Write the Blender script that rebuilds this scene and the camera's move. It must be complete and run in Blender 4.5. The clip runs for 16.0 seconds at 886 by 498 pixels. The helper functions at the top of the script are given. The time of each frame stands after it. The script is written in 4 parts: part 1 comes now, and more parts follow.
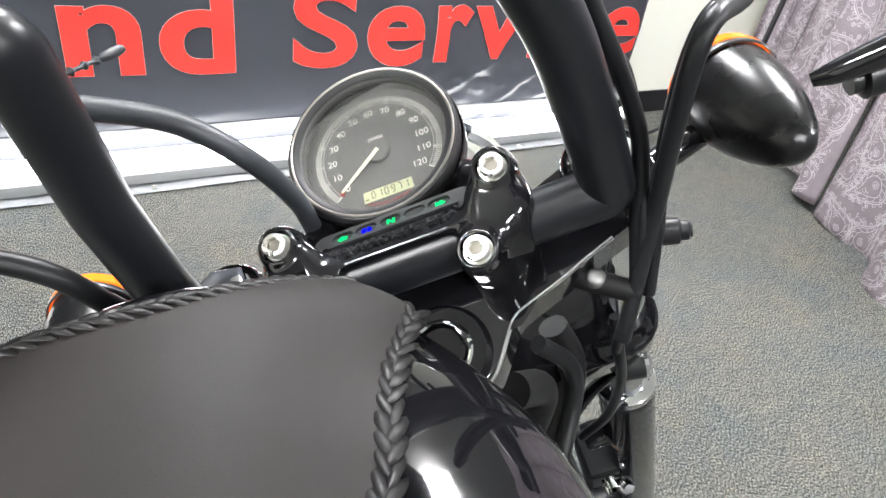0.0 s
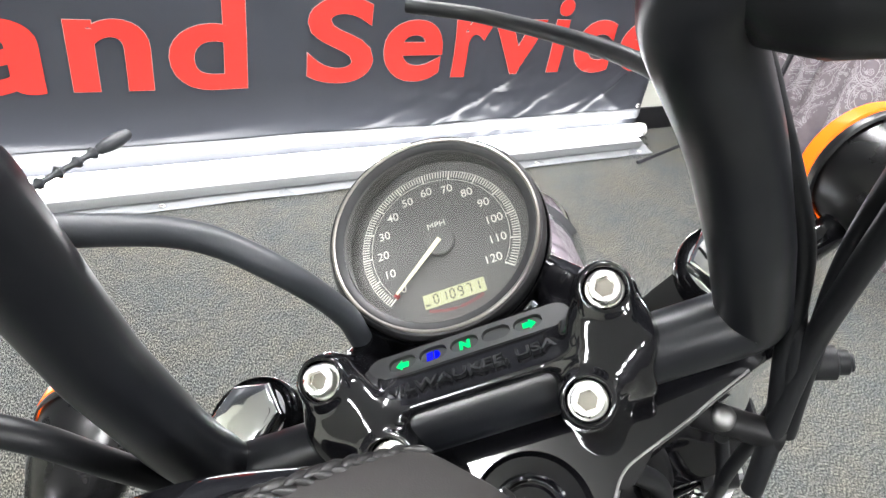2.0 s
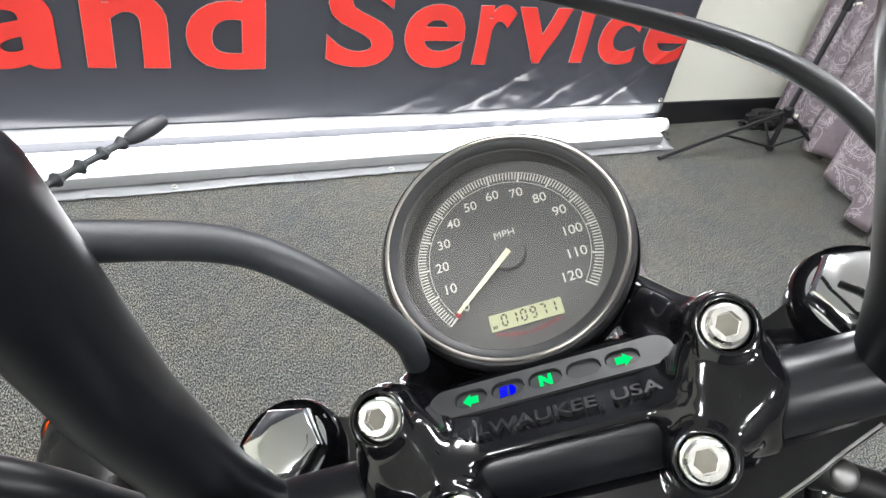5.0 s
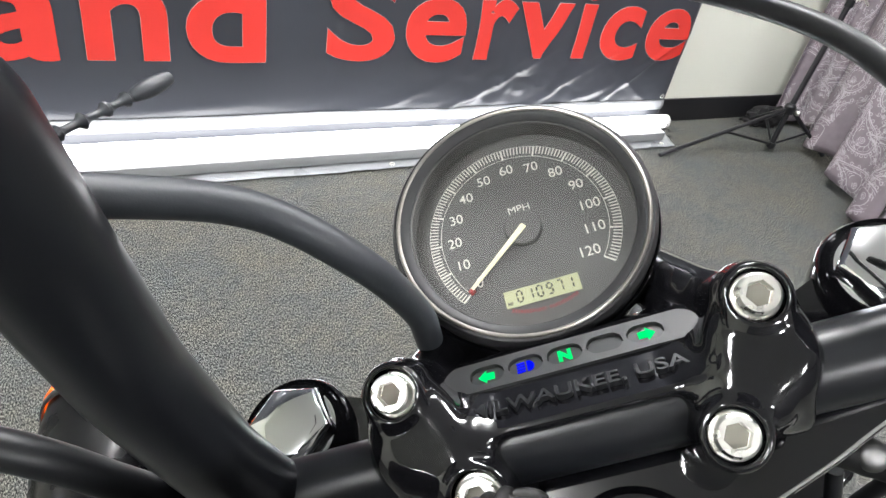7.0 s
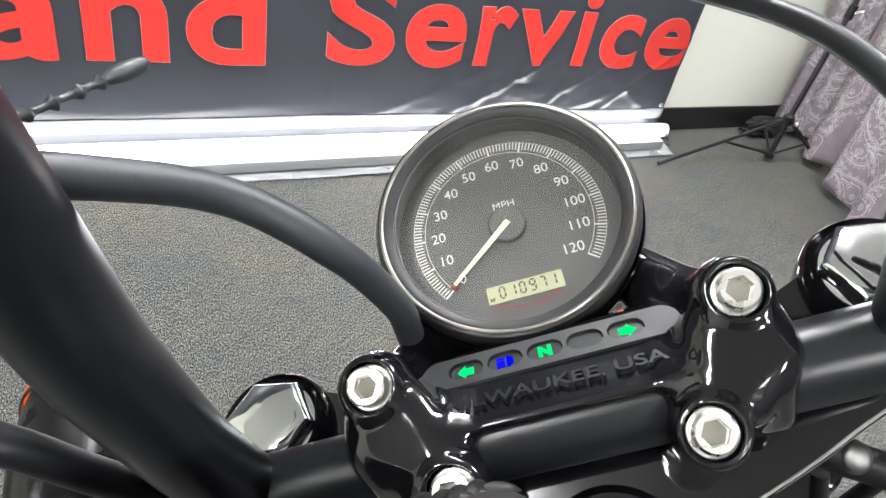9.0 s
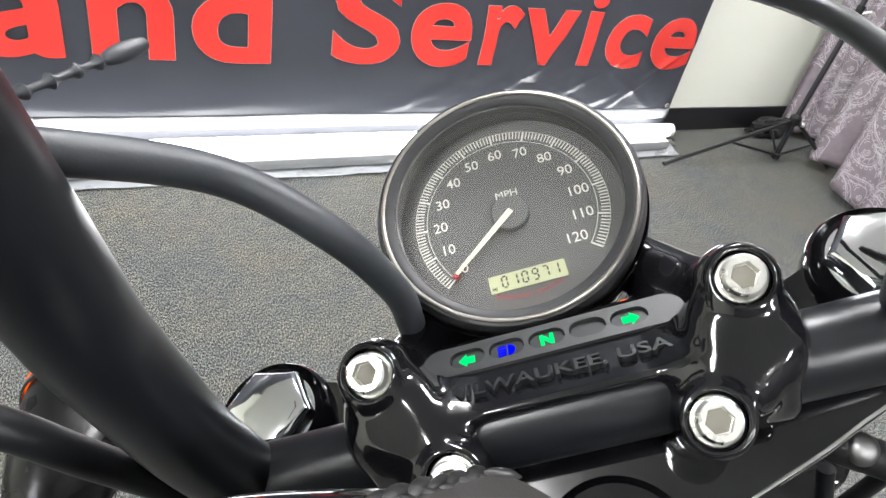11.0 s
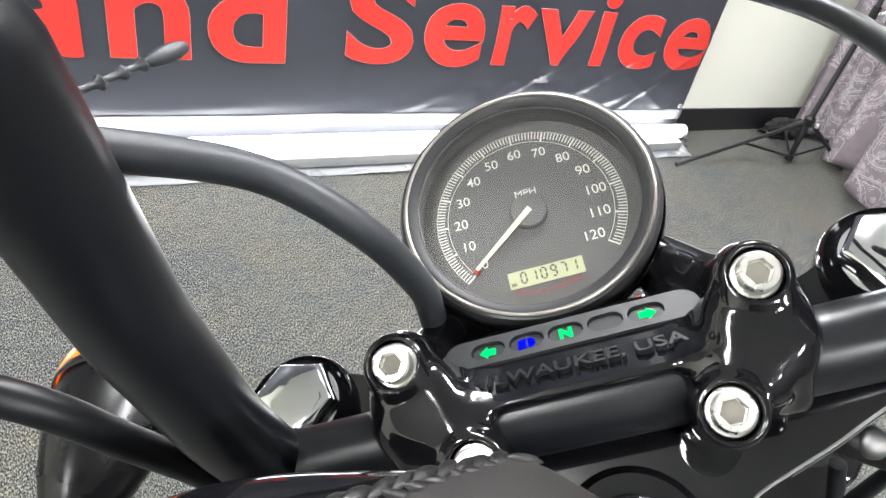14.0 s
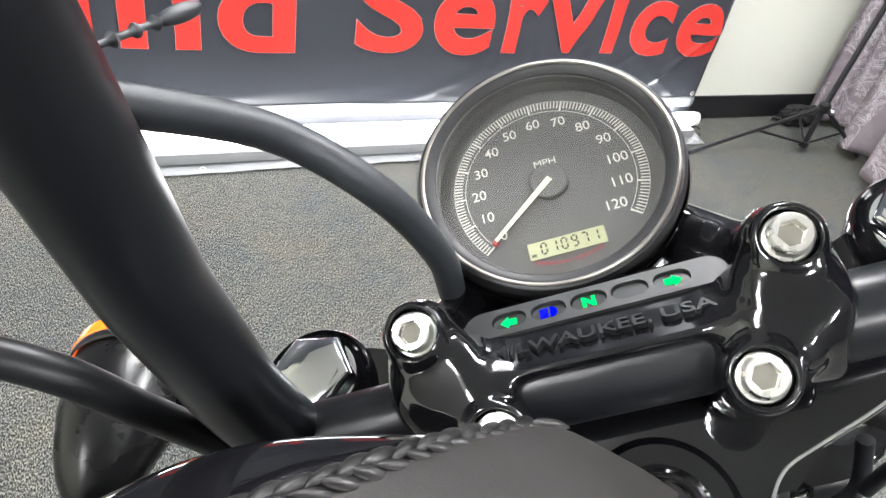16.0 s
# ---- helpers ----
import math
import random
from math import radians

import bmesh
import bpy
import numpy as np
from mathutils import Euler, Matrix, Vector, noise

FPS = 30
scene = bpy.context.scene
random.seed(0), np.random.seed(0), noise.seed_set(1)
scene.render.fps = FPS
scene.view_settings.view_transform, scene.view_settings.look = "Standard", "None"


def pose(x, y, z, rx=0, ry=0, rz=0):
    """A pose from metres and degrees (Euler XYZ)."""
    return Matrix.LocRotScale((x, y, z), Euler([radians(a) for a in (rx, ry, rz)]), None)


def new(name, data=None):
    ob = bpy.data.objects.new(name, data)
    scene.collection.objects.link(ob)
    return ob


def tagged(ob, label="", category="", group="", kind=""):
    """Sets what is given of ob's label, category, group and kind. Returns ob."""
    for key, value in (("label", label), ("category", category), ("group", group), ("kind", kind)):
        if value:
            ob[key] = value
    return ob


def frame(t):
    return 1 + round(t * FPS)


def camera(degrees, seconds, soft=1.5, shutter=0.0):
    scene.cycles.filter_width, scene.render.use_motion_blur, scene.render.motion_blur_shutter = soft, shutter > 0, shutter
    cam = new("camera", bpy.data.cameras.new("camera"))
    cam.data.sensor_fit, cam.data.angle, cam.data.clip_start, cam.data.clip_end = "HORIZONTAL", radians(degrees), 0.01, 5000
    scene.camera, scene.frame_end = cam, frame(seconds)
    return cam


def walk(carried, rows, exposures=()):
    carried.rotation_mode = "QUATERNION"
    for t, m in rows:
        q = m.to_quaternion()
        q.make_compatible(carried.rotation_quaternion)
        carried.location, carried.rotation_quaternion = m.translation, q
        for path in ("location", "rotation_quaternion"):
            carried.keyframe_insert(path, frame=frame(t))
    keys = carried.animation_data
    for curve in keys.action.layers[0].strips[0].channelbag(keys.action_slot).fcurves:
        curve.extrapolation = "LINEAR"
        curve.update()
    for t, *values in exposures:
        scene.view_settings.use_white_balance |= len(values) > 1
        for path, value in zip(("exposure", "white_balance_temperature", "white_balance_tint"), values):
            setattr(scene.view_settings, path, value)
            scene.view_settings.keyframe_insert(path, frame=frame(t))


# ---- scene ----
cam = camera(68.0, 16.0)
PATH = [
    (0.0, -0.1568, -0.2077, 1.0924, 55.14, -8.19, -27.98),
    (0.5, -0.151, -0.1723, 1.0909, 54.45, -8.24, -27.82),
    (1.0, -0.149, -0.1481, 1.0881, 55.08, -8.52, -27.42),
    (1.5, -0.146, -0.1243, 1.0884, 55.96, -8.64, -28.03),
    (2.0, -0.1448, -0.1086, 1.0884, 55.48, -8.41, -27.28),
    (2.5, -0.1453, -0.0976, 1.0854, 55.45, -8.69, -27.0),
    (3.0, -0.1439, -0.0874, 1.0817, 55.11, -8.76, -26.7),
    (3.5, -0.1443, -0.0778, 1.0753, 55.96, -9.91, -26.36),
    (4.0, -0.1456, -0.0689, 1.0732, 55.29, -9.82, -26.13),
    (6.5, -0.1513, -0.0588, 1.0582, 53.84, -9.83, -25.29),
    (7.0, -0.1513, -0.0584, 1.0546, 54.05, -9.94, -25.62),
    (7.5, -0.1506, -0.0593, 1.0533, 54.45, -10.41, -25.49),
    (8.0, -0.1488, -0.0602, 1.0535, 54.61, -10.53, -25.46),
    (8.5, -0.1464, -0.0616, 1.0521, 54.59, -10.6, -25.33),
    (11.0, -0.1433, -0.0641, 1.0455, 54.53, -10.62, -24.71),
    (11.5, -0.1453, -0.0668, 1.0439, 54.89, -11.22, -24.5),
    (12.0, -0.1467, -0.0679, 1.0464, 54.49, -10.8, -24.03),
    (12.5, -0.1491, -0.0675, 1.0483, 54.39, -10.68, -23.93),
    (13.0, -0.1502, -0.0687, 1.0488, 54.58, -10.47, -23.66),
    (13.5, -0.1508, -0.0684, 1.0483, 54.61, -10.54, -23.87),
    (14.0, -0.1511, -0.0689, 1.0483, 54.34, -10.41, -23.75),
    (14.5, -0.1493, -0.0687, 1.0468, 54.33, -10.59, -23.68),
    (15.0, -0.1504, -0.07, 1.0442, 53.32, -10.17, -23.36),
    (15.5, -0.1518, -0.07, 1.0413, 53.64, -9.92, -23.46),
    (16.0, -0.1528, -0.0691, 1.0377, 53.57, -9.65, -23.21),
]
walk(cam, [(t, pose(x, y, z, rx, ry, rz)) for t, x, y, z, rx, ry, rz in PATH],
     [(0.0, 1.25), (0.6, 1.08), (1.5, 1.25), (2.2, 1.15), (3.0, 0.93), (4.0, 0.8), (6.5, 0.79), (8.5, 0.92), (11.0, 0.98), (12.0, 1.05), (14.0, 1.12), (16.0, 1.11)])

import itertools

from mathutils.geometry import tessellate_polygon

# ---------------------------------------------------------------- light
world = bpy.data.worlds.new("room_air")
world.use_nodes = True
world.node_tree.nodes["Background"].inputs[0].default_value = (0.9, 0.95, 1.0, 1)
world.node_tree.nodes["Background"].inputs[1].default_value = 0.25
scene.world = world


CEILING_LAMPS = [(-1.9, -0.3), (0.6, -2.7), (1.4, 0.5), (3.2, -1.5), (-0.6, -2.7), (0.4, 1.4)]

# ---------------------------------------------------------------- materials


def material(name, colour, rough=0.5, metal=0.0, coat=0.0, spec=0.5):
    m = bpy.data.materials.new(name)
    m.use_nodes = True
    b = m.node_tree.nodes["Principled BSDF"]
    b.inputs["Base Color"].default_value = (*colour, 1)
    b.inputs["Roughness"].default_value = rough
    b.inputs["Metallic"].default_value = metal
    b.inputs["Coat Weight"].default_value = coat
    b.inputs["Coat Roughness"].default_value = 0.03
    b.inputs["Specular IOR Level"].default_value = spec
    return m


def node(m, kind, **inputs):
    n = m.node_tree.nodes.new(kind)
    for key, value in inputs.items():
        n.inputs[key.replace("_", " ")].default_value = value
    return n


def wire(m, a, out, b, into):
    m.node_tree.links.new(a.outputs[out], b.inputs[into])


def shader(m):
    return m.node_tree.nodes["Principled BSDF"]


def coords(m):
    return m.node_tree.nodes.new("ShaderNodeTexCoord")


def ramp(m, stops):
    n = m.node_tree.nodes.new("ShaderNodeValToRGB")
    while len(n.color_ramp.elements) < len(stops):
        n.color_ramp.elements.new(0.5)
    for e, (p, c) in zip(n.color_ramp.elements, stops):
        e.position, e.color = p, (*c, 1) if len(c) == 3 else c
    return n


def grain(m, scale, strength, distance=0.001, detail=4.0, kind="ShaderNodeTexNoise"):
    """Fine relief from a noise at the object's own size."""
    c, n, b = coords(m), m.node_tree.nodes.new(kind), m.node_tree.nodes.new("ShaderNodeBump")
    n.inputs["Scale"].default_value = scale
    if kind == "ShaderNodeTexNoise":
        n.inputs["Detail"].default_value = detail
    b.inputs["Strength"].default_value, b.inputs["Distance"].default_value = strength, distance
    wire(m, c, "Object", n, "Vector")
    wire(m, n, 0, b, "Height")
    wire(m, b, "Normal", shader(m), "Normal")
    return n


def mottled(m, scale, low, high, socket="Roughness", detail=5.0):
    """Uneven roughness or colour, from a noise of that scale."""
    c, n = coords(m), m.node_tree.nodes.new("ShaderNodeTexNoise")
    n.inputs["Scale"].default_value, n.inputs["Detail"].default_value = scale, detail
    wire(m, c, "Object", n, "Vector")
    if socket == "Base Color":
        r = ramp(m, [(0.3, low), (0.7, high)])
        wire(m, n, 0, r, 0)
        wire(m, r, 0, shader(m), socket)
    else:
        r = m.node_tree.nodes.new("ShaderNodeMapRange")
        r.inputs["From Min"].default_value, r.inputs["From Max"].default_value = 0.3, 0.7
        r.inputs["To Min"].default_value, r.inputs["To Max"].default_value = low, high
        wire(m, n, 0, r, 0)
        wire(m, r, 0, shader(m), socket)
    return n


def glowing(name, colour, strength):
    m = bpy.data.materials.new(name)
    m.use_nodes = True
    b = shader(m)
    b.inputs["Base Color"].default_value = (*[0.1 * c for c in colour], 1)
    b.inputs["Specular IOR Level"].default_value = 0.0
    b.inputs["Emission Color"].default_value = (*colour, 1)
    b.inputs["Emission Strength"].default_value = strength
    return m


gloss_black = material("gloss_black_paint", (0.005, 0.005, 0.006), 0.06, coat=1.0, spec=0.08)
mottled(gloss_black, 60, 0.04, 0.12)
clamp_black = material("gloss_black_cast_paint", (0.005, 0.005, 0.006), 0.14, coat=1.0, spec=0.08)
mottled(clamp_black, 60, 0.06, 0.12)
satin_black = material("satin_black_powder_coat", (0.009, 0.0095, 0.0105), 0.34, spec=0.35)
grain(satin_black, 1800, 0.06, 0.0004)
bar_black = material("satin_black_bar_paint", (0.008, 0.0087, 0.0105), 0.32, spec=0.36)
mottled(bar_black, 25, 0.31, 0.335)
grain(bar_black, 1600, 0.04, 0.0003)
signal_black = material("satin_black_shell", (0.005, 0.005, 0.0055), 0.28, spec=0.36)
mottled(signal_black, 40, 0.25, 0.31)
rubber = material("black_rubber_hose", (0.024, 0.027, 0.031), 0.48)
grain(rubber, 900, 0.1, 0.0005)
hose_black = material("satin_black_hose", (0.008, 0.0085, 0.0098), 0.42, spec=0.34)
grain(hose_black, 900, 0.06, 0.0004)
matte_black = material("matte_black_plastic", (0.007, 0.007, 0.0075), 0.5, spec=0.25)
grain(matte_black, 900, 0.08, 0.0004)
bezel_black = material("black_bezel_plastic", (0.016, 0.016, 0.017), 0.5, spec=0.35)
mottled(bezel_black, 70, 0.44, 0.56)
strip_black = material("grained_black_strip", (0.015, 0.0155, 0.016), 0.45)
grain(strip_black, 2600, 0.25, 0.0003)
chrome = material("polished_chrome", (0.78, 0.79, 0.8), 0.06, 1.0)
steel = material("zinc_plated_steel", (0.86, 0.85, 0.8), 0.3, 1.0)
mottled(steel, 120, 0.24, 0.36)
dark_steel = material("dull_plated_steel", (0.2, 0.2, 0.195), 0.45, 1.0)
ring_metal = material("brushed_ring_metal", (0.34, 0.32, 0.29), 0.36, 1.0)
socket_steel = material("worn_steel_socket", (0.2, 0.19, 0.16), 0.55, 0.6)
copper = material("copper_tinted_steel", (0.62, 0.42, 0.34), 0.3, 1.0)
dark_metal = material("dark_gunmetal", (0.05, 0.05, 0.055), 0.35, 0.8)
dial_black = material("dial_face_black", (0.088, 0.085, 0.081), 0.6)
ink_cream = material("dial_print_cream", (0.72, 0.7, 0.62), 0.6)
needle_cream = material("needle_cream", (0.85, 0.78, 0.52), 0.5)
red_ink = material("red_print", (0.33, 0.02, 0.02), 0.5)
lcd_green = material("lcd_backing", (0.36, 0.37, 0.22), 0.4)
shader(lcd_green).inputs["Emission Color"].default_value = (0.45, 0.44, 0.24, 1)
shader(lcd_green).inputs["Emission Strength"].default_value = 0.14
lcd_ink = material("lcd_digit", (0.02, 0.022, 0.015), 0.5)
lens_dark = material("smoked_lens", (0.035, 0.037, 0.037), 0.25)
green_glow = glowing("green_tell_tale", (0.0, 0.85, 0.17), 0.62)
blue_glow = glowing("blue_tell_tale", (0.0, 0.003, 1.0), 0.66)
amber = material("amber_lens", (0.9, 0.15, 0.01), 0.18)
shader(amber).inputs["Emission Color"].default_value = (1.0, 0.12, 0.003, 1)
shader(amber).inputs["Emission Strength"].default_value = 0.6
leather = material("black_leather", (0.0132, 0.0113, 0.0106), 0.62, spec=0.27)
mottled(leather, 14, 0.52, 0.68)
grain(leather, 1300, 0.08, 0.0004, kind="ShaderNodeTexVoronoi")
lace_mat = material("braided_leather_lace", (0.008, 0.0075, 0.0075), 0.42, spec=0.28)
mottled(lace_mat, 300, 0.3, 0.55)
grain(lace_mat, 700, 0.2, 0.0005)

glass = bpy.data.materials.new("clear_lens")
glass.use_nodes = True
gt = glass.node_tree
gt.nodes.remove(shader(glass))
clear, gleam, mixed, edge_on = (gt.nodes.new("ShaderNode" + k) for k in ("BsdfTransparent", "BsdfGlossy", "MixShader", "Fresnel"))
clear.inputs[0].default_value = (0.97, 0.975, 0.975, 1)
gleam.inputs["Roughness"].default_value = 0.0
edge_on.inputs["IOR"].default_value = 1.5
gt.links.new(edge_on.outputs[0], mixed.inputs[0])
gt.links.new(clear.outputs[0], mixed.inputs[1])
gt.links.new(gleam.outputs[0], mixed.inputs[2])
gt.links.new(mixed.outputs[0], gt.nodes["Material Output"].inputs["Surface"])

carpet = material("grey_loop_carpet", (0.1, 0.105, 0.11), 0.95, spec=0.1)
cc = coords(carpet)
pile_way = carpet.node_tree.nodes.new("ShaderNodeMapping")
pile_way.inputs["Rotation"].default_value = (0, 0, radians(14))
pile_way.inputs["Scale"].default_value = (2.3, 1.0, 1.0)
wire(carpet, cc, "Object", pile_way, "Vector")
n1, n2 = node(carpet, "ShaderNodeTexNoise", Scale=185.0, Detail=3.0, Roughness=0.62), node(carpet, "ShaderNodeTexNoise", Scale=4.5, Detail=5.0)
n3, n4 = node(carpet, "ShaderNodeTexNoise", Scale=28.0, Detail=3.0), node(carpet, "ShaderNodeTexNoise", Scale=520.0, Detail=1.0)
wire(carpet, pile_way, "Vector", n1, "Vector")
for n in (n2, n3, n4):
    wire(carpet, cc, "Object", n, "Vector")
r1 = ramp(carpet, [(0.39, (0.0118, 0.0131, 0.0135)), (0.5, (0.083, 0.0868, 0.084)), (0.61, (0.262, 0.267, 0.248))])
r2 = ramp(carpet, [(0.3, (0.87, 0.9, 0.94)), (0.5, (0.99, 0.97, 0.95)), (0.7, (1.08, 1.01, 0.92))])
r3 = ramp(carpet, [(0.3, (0.84, 0.86, 0.9)), (0.7, (1.1, 1.08, 1.03))])
wire(carpet, n1, 0, r1, 0)
wire(carpet, n2, 0, r2, 0)
wire(carpet, n3, 0, r3, 0)
tint = r1
for layer in (r2, r3):
    mixc = carpet.node_tree.nodes.new("ShaderNodeMix")
    mixc.data_type, mixc.blend_type = "RGBA", "MULTIPLY"
    mixc.inputs[0].default_value = 1.0
    carpet.node_tree.links.new(tint.outputs[0 if tint is r1 else 2], mixc.inputs[6])
    carpet.node_tree.links.new(layer.outputs[0], mixc.inputs[7])
    tint = mixc
carpet.node_tree.links.new(tint.outputs[2], shader(carpet).inputs["Base Color"])
loops = node(carpet, "ShaderNodeMath")
loops.operation = "ADD"
carpet.node_tree.links.new(n1.outputs[0], loops.inputs[0])
carpet.node_tree.links.new(n4.outputs[0], loops.inputs[1])
cb = node(carpet, "ShaderNodeBump", Strength=0.7, Distance=0.004)
wire(carpet, loops, 0, cb, "Height")
wire(carpet, cb, "Normal", shader(carpet), "Normal")

# invented dark tone for unseen walls, keeps reflections on the gloss parts dark
wall_dark = material("reflection_dimming_wall_grey", (0.11, 0.11, 0.115), 0.6)
grain(wall_dark, 120, 0.06, 0.001)
wall_paint = material("cream_wall_paint", (0.76, 0.77, 0.68), 0.6)
grain(wall_paint, 120, 0.06, 0.001)
base_black = material("black_vinyl_base", (0.012, 0.012, 0.014), 0.4)
ceiling_white = material("ceiling_tile_white", (0.75, 0.75, 0.73), 0.9)
grain(ceiling_white, 200, 0.2, 0.002)
vinyl_black = material("black_banner_vinyl", (0.038, 0.041, 0.05), 0.3)
mottled(vinyl_black, 3, 0.28, 0.33, detail=3.0)
vinyl_red = material("red_banner_print", (0.58, 0.041, 0.033), 0.2)
mottled(vinyl_red, 3, 0.18, 0.23, detail=3.0)
vinyl_edge = material("pale_print_outline", (0.5, 0.38, 0.36), 0.35)
vinyl_white = material("white_banner_vinyl", (0.27, 0.28, 0.29), 0.36)
mottled(vinyl_white, 9, 0.25, 0.42)
white_plastic = material("white_plastic", (0.8, 0.8, 0.8), 0.4)
housing_grey = material("grey_batten_housing", (0.24, 0.245, 0.25), 0.45)
tube_glow = glowing("led_tube_glow", (0.98, 0.98, 1.0), 9.0)
panel_glow = glowing("ceiling_panel_glow", (0.97, 0.975, 1.0), 66.0)

# mauve cloth, its pale print a layer of its own
cloth = material("mauve_cloth", (0.27, 0.235, 0.26), 0.85, spec=0.2)
mottled(cloth, 30, (0.18, 0.152, 0.17), (0.215, 0.184, 0.203), "Base Color")
print_pale = material("pale_cloth_print", (0.52, 0.49, 0.5), 0.85, spec=0.2)
mottled(print_pale, 60, (0.33, 0.3, 0.32), (0.45, 0.415, 0.435), "Base Color")
dark_cloth = material("black_cloth", (0.012, 0.012, 0.013), 0.9)

# ---------------------------------------------------------------- builders


def mesh_of(verts, faces, smooth=True):
    me = bpy.data.meshes.new("mesh")
    me.from_pydata([tuple(v) for v in verts], [], faces)
    me.validate()
    bm = bmesh.new()
    bm.from_mesh(me)
    bpy.data.meshes.remove(me)
    return from_bm(bm, smooth)


def from_bm(bm, smooth=True, angle=35):
    me = bpy.data.meshes.new("mesh")
    bmesh.ops.recalc_face_normals(bm, faces=bm.faces)
    for e in bm.edges:
        if len(e.link_faces) == 2 and e.calc_face_angle(0) > radians(angle):
            e.smooth = False
    for f in bm.faces:
        f.smooth = smooth
    bm.to_mesh(me)
    bm.free()
    return me


def joined(*parts):
    """One mesh out of several (verts, faces)."""
    vs, fs = [], []
    for v, f in parts:
        k = len(vs)
        vs += [tuple(p) for p in v]
        fs += [[i + k for i in q] for q in f]
    return vs, fs


def sweep(path, radius, n=14, caps=True, squash=None):
    """A tube along a path; radius a number or one for each point. Gives (verts, faces)."""
    path = [Vector(p) for p in path]
    rad = radius if isinstance(radius, (list, tuple)) else [radius] * len(path)
    side, verts, faces = None, [], []
    for i, p in enumerate(path):
        d = (path[min(i + 1, len(path) - 1)] - path[max(i - 1, 0)]).normalized()
        if side is None:
            side = d.orthogonal().normalized()
        side = (side - d * side.dot(d)).normalized()
        up = d.cross(side)
        for k in range(n):
            a = 2 * math.pi * k / n
            verts.append(p + (side * math.cos(a) + up * math.sin(a)) * rad[i])
    for i in range(len(path) - 1):
        for k in range(n):
            a, b = i * n + k, i * n + (k + 1) % n
            faces.append([a, b, b + n, a + n])
    if caps:
        faces.append(list(range(n))[::-1])
        faces.append(list(range(len(verts) - n, len(verts))))
    return verts, faces


def glide(points, n=12):
    """A smooth path through points."""
    p = [Vector(q) for q in points]
    p = [2 * p[0] - p[1], *p, 2 * p[-1] - p[-2]]
    out = []
    for i in range(1, len(p) - 2):
        a, b, c, d = p[i - 1 : i + 3]
        for k in range(n):
            t = k / n
            out.append(0.5 * (2 * b + (c - a) * t + (2 * a - 5 * b + 4 * c - d) * t * t + (3 * b - a - 3 * c + d) * t**3))
    return out + [p[-2]]


def filleted(points, radii, n=10):
    """A path of straight runs with rounded corners."""
    p = [Vector(q) for q in points]
    out = [p[0]]
    for i in range(1, len(p) - 1):
        u, v = (p[i - 1] - p[i]).normalized(), (p[i + 1] - p[i]).normalized()
        half = u.angle(v) / 2
        cut = min(radii[i - 1] / math.tan(half), 0.49 * min((p[i - 1] - p[i]).length, (p[i + 1] - p[i]).length))
        a, b = p[i] + u * cut, p[i] + v * cut
        for k in range(n + 1):
            t = k / n
            out.append((1 - t) ** 2 * a + 2 * t * (1 - t) * p[i] + t * t * b)
    return out + [p[-1]]


def lathe(profile, centre=(0, 0, 0), axis=(0, 0, 1), n=48, closed=False):
    """A turned body; profile rows of (radius, height along the axis)."""
    axis = Vector(axis).normalized()
    side = axis.orthogonal().normalized()
    up, c = axis.cross(side), Vector(centre)
    verts, faces, m = [], [], len(profile)
    for r, h in profile:
        for k in range(n):
            a = 2 * math.pi * k / n
            verts.append(c + axis * h + (side * math.cos(a) + up * math.sin(a)) * max(r, 1e-5))
    for i in range(m if closed else m - 1):
        j = (i + 1) % m
        for k in range(n):
            a, b = i * n + k, i * n + (k + 1) % n
            faces.append([a, b, j * n + (k + 1) % n, j * n + k])
    if not closed:
        faces.append(list(range(n))[::-1])
        faces.append(list(range((m - 1) * n, m * n)))
    return verts, faces


def prism(outline, z0, z1, bevel=0.0, seg=3, m=None):
    """A plate with that outline, its upper rim rounded."""
    bm = bmesh.new()
    top = [bm.verts.new((x, y, z1)) for x, y in outline]
    low = [bm.verts.new((x, y, z0)) for x, y in outline]
    f = bm.faces.new(top)
    bm.faces.new(low[::-1])
    for i in range(len(top)):
        j = (i + 1) % len(top)
        bm.faces.new((top[j], top[i], low[i], low[j]))
    if bevel:
        bmesh.ops.bevel(bm, geom=list(f.edges), offset=bevel, segments=seg, affect="EDGES", profile=0.6)
    if m is not None:
        bm.transform(m)
    return bm


def block(sx, sy, sz, bevel=0.0, seg=2, m=None):
    bm = bmesh.new()
    bmesh.ops.create_cube(bm, size=1.0, matrix=Matrix.Diagonal((sx, sy, sz, 1)))
    if bevel:
        bmesh.ops.bevel(bm, geom=bm.edges[:], offset=bevel, segments=seg, affect="EDGES", profile=0.6)
    if m is not None:
        bm.transform(m)
    return bm


def stadium(half, r, n=10, cx=0.0, cy=0.0):
    pts = [(cx + half + r * math.cos(a), cy + r * math.sin(a)) for a in [(-0.5 + k / n) * math.pi for k in range(n + 1)]]
    return pts + [(cx - half + r * math.cos(a), cy + r * math.sin(a)) for a in [(0.5 + k / n) * math.pi for k in range(n + 1)]]


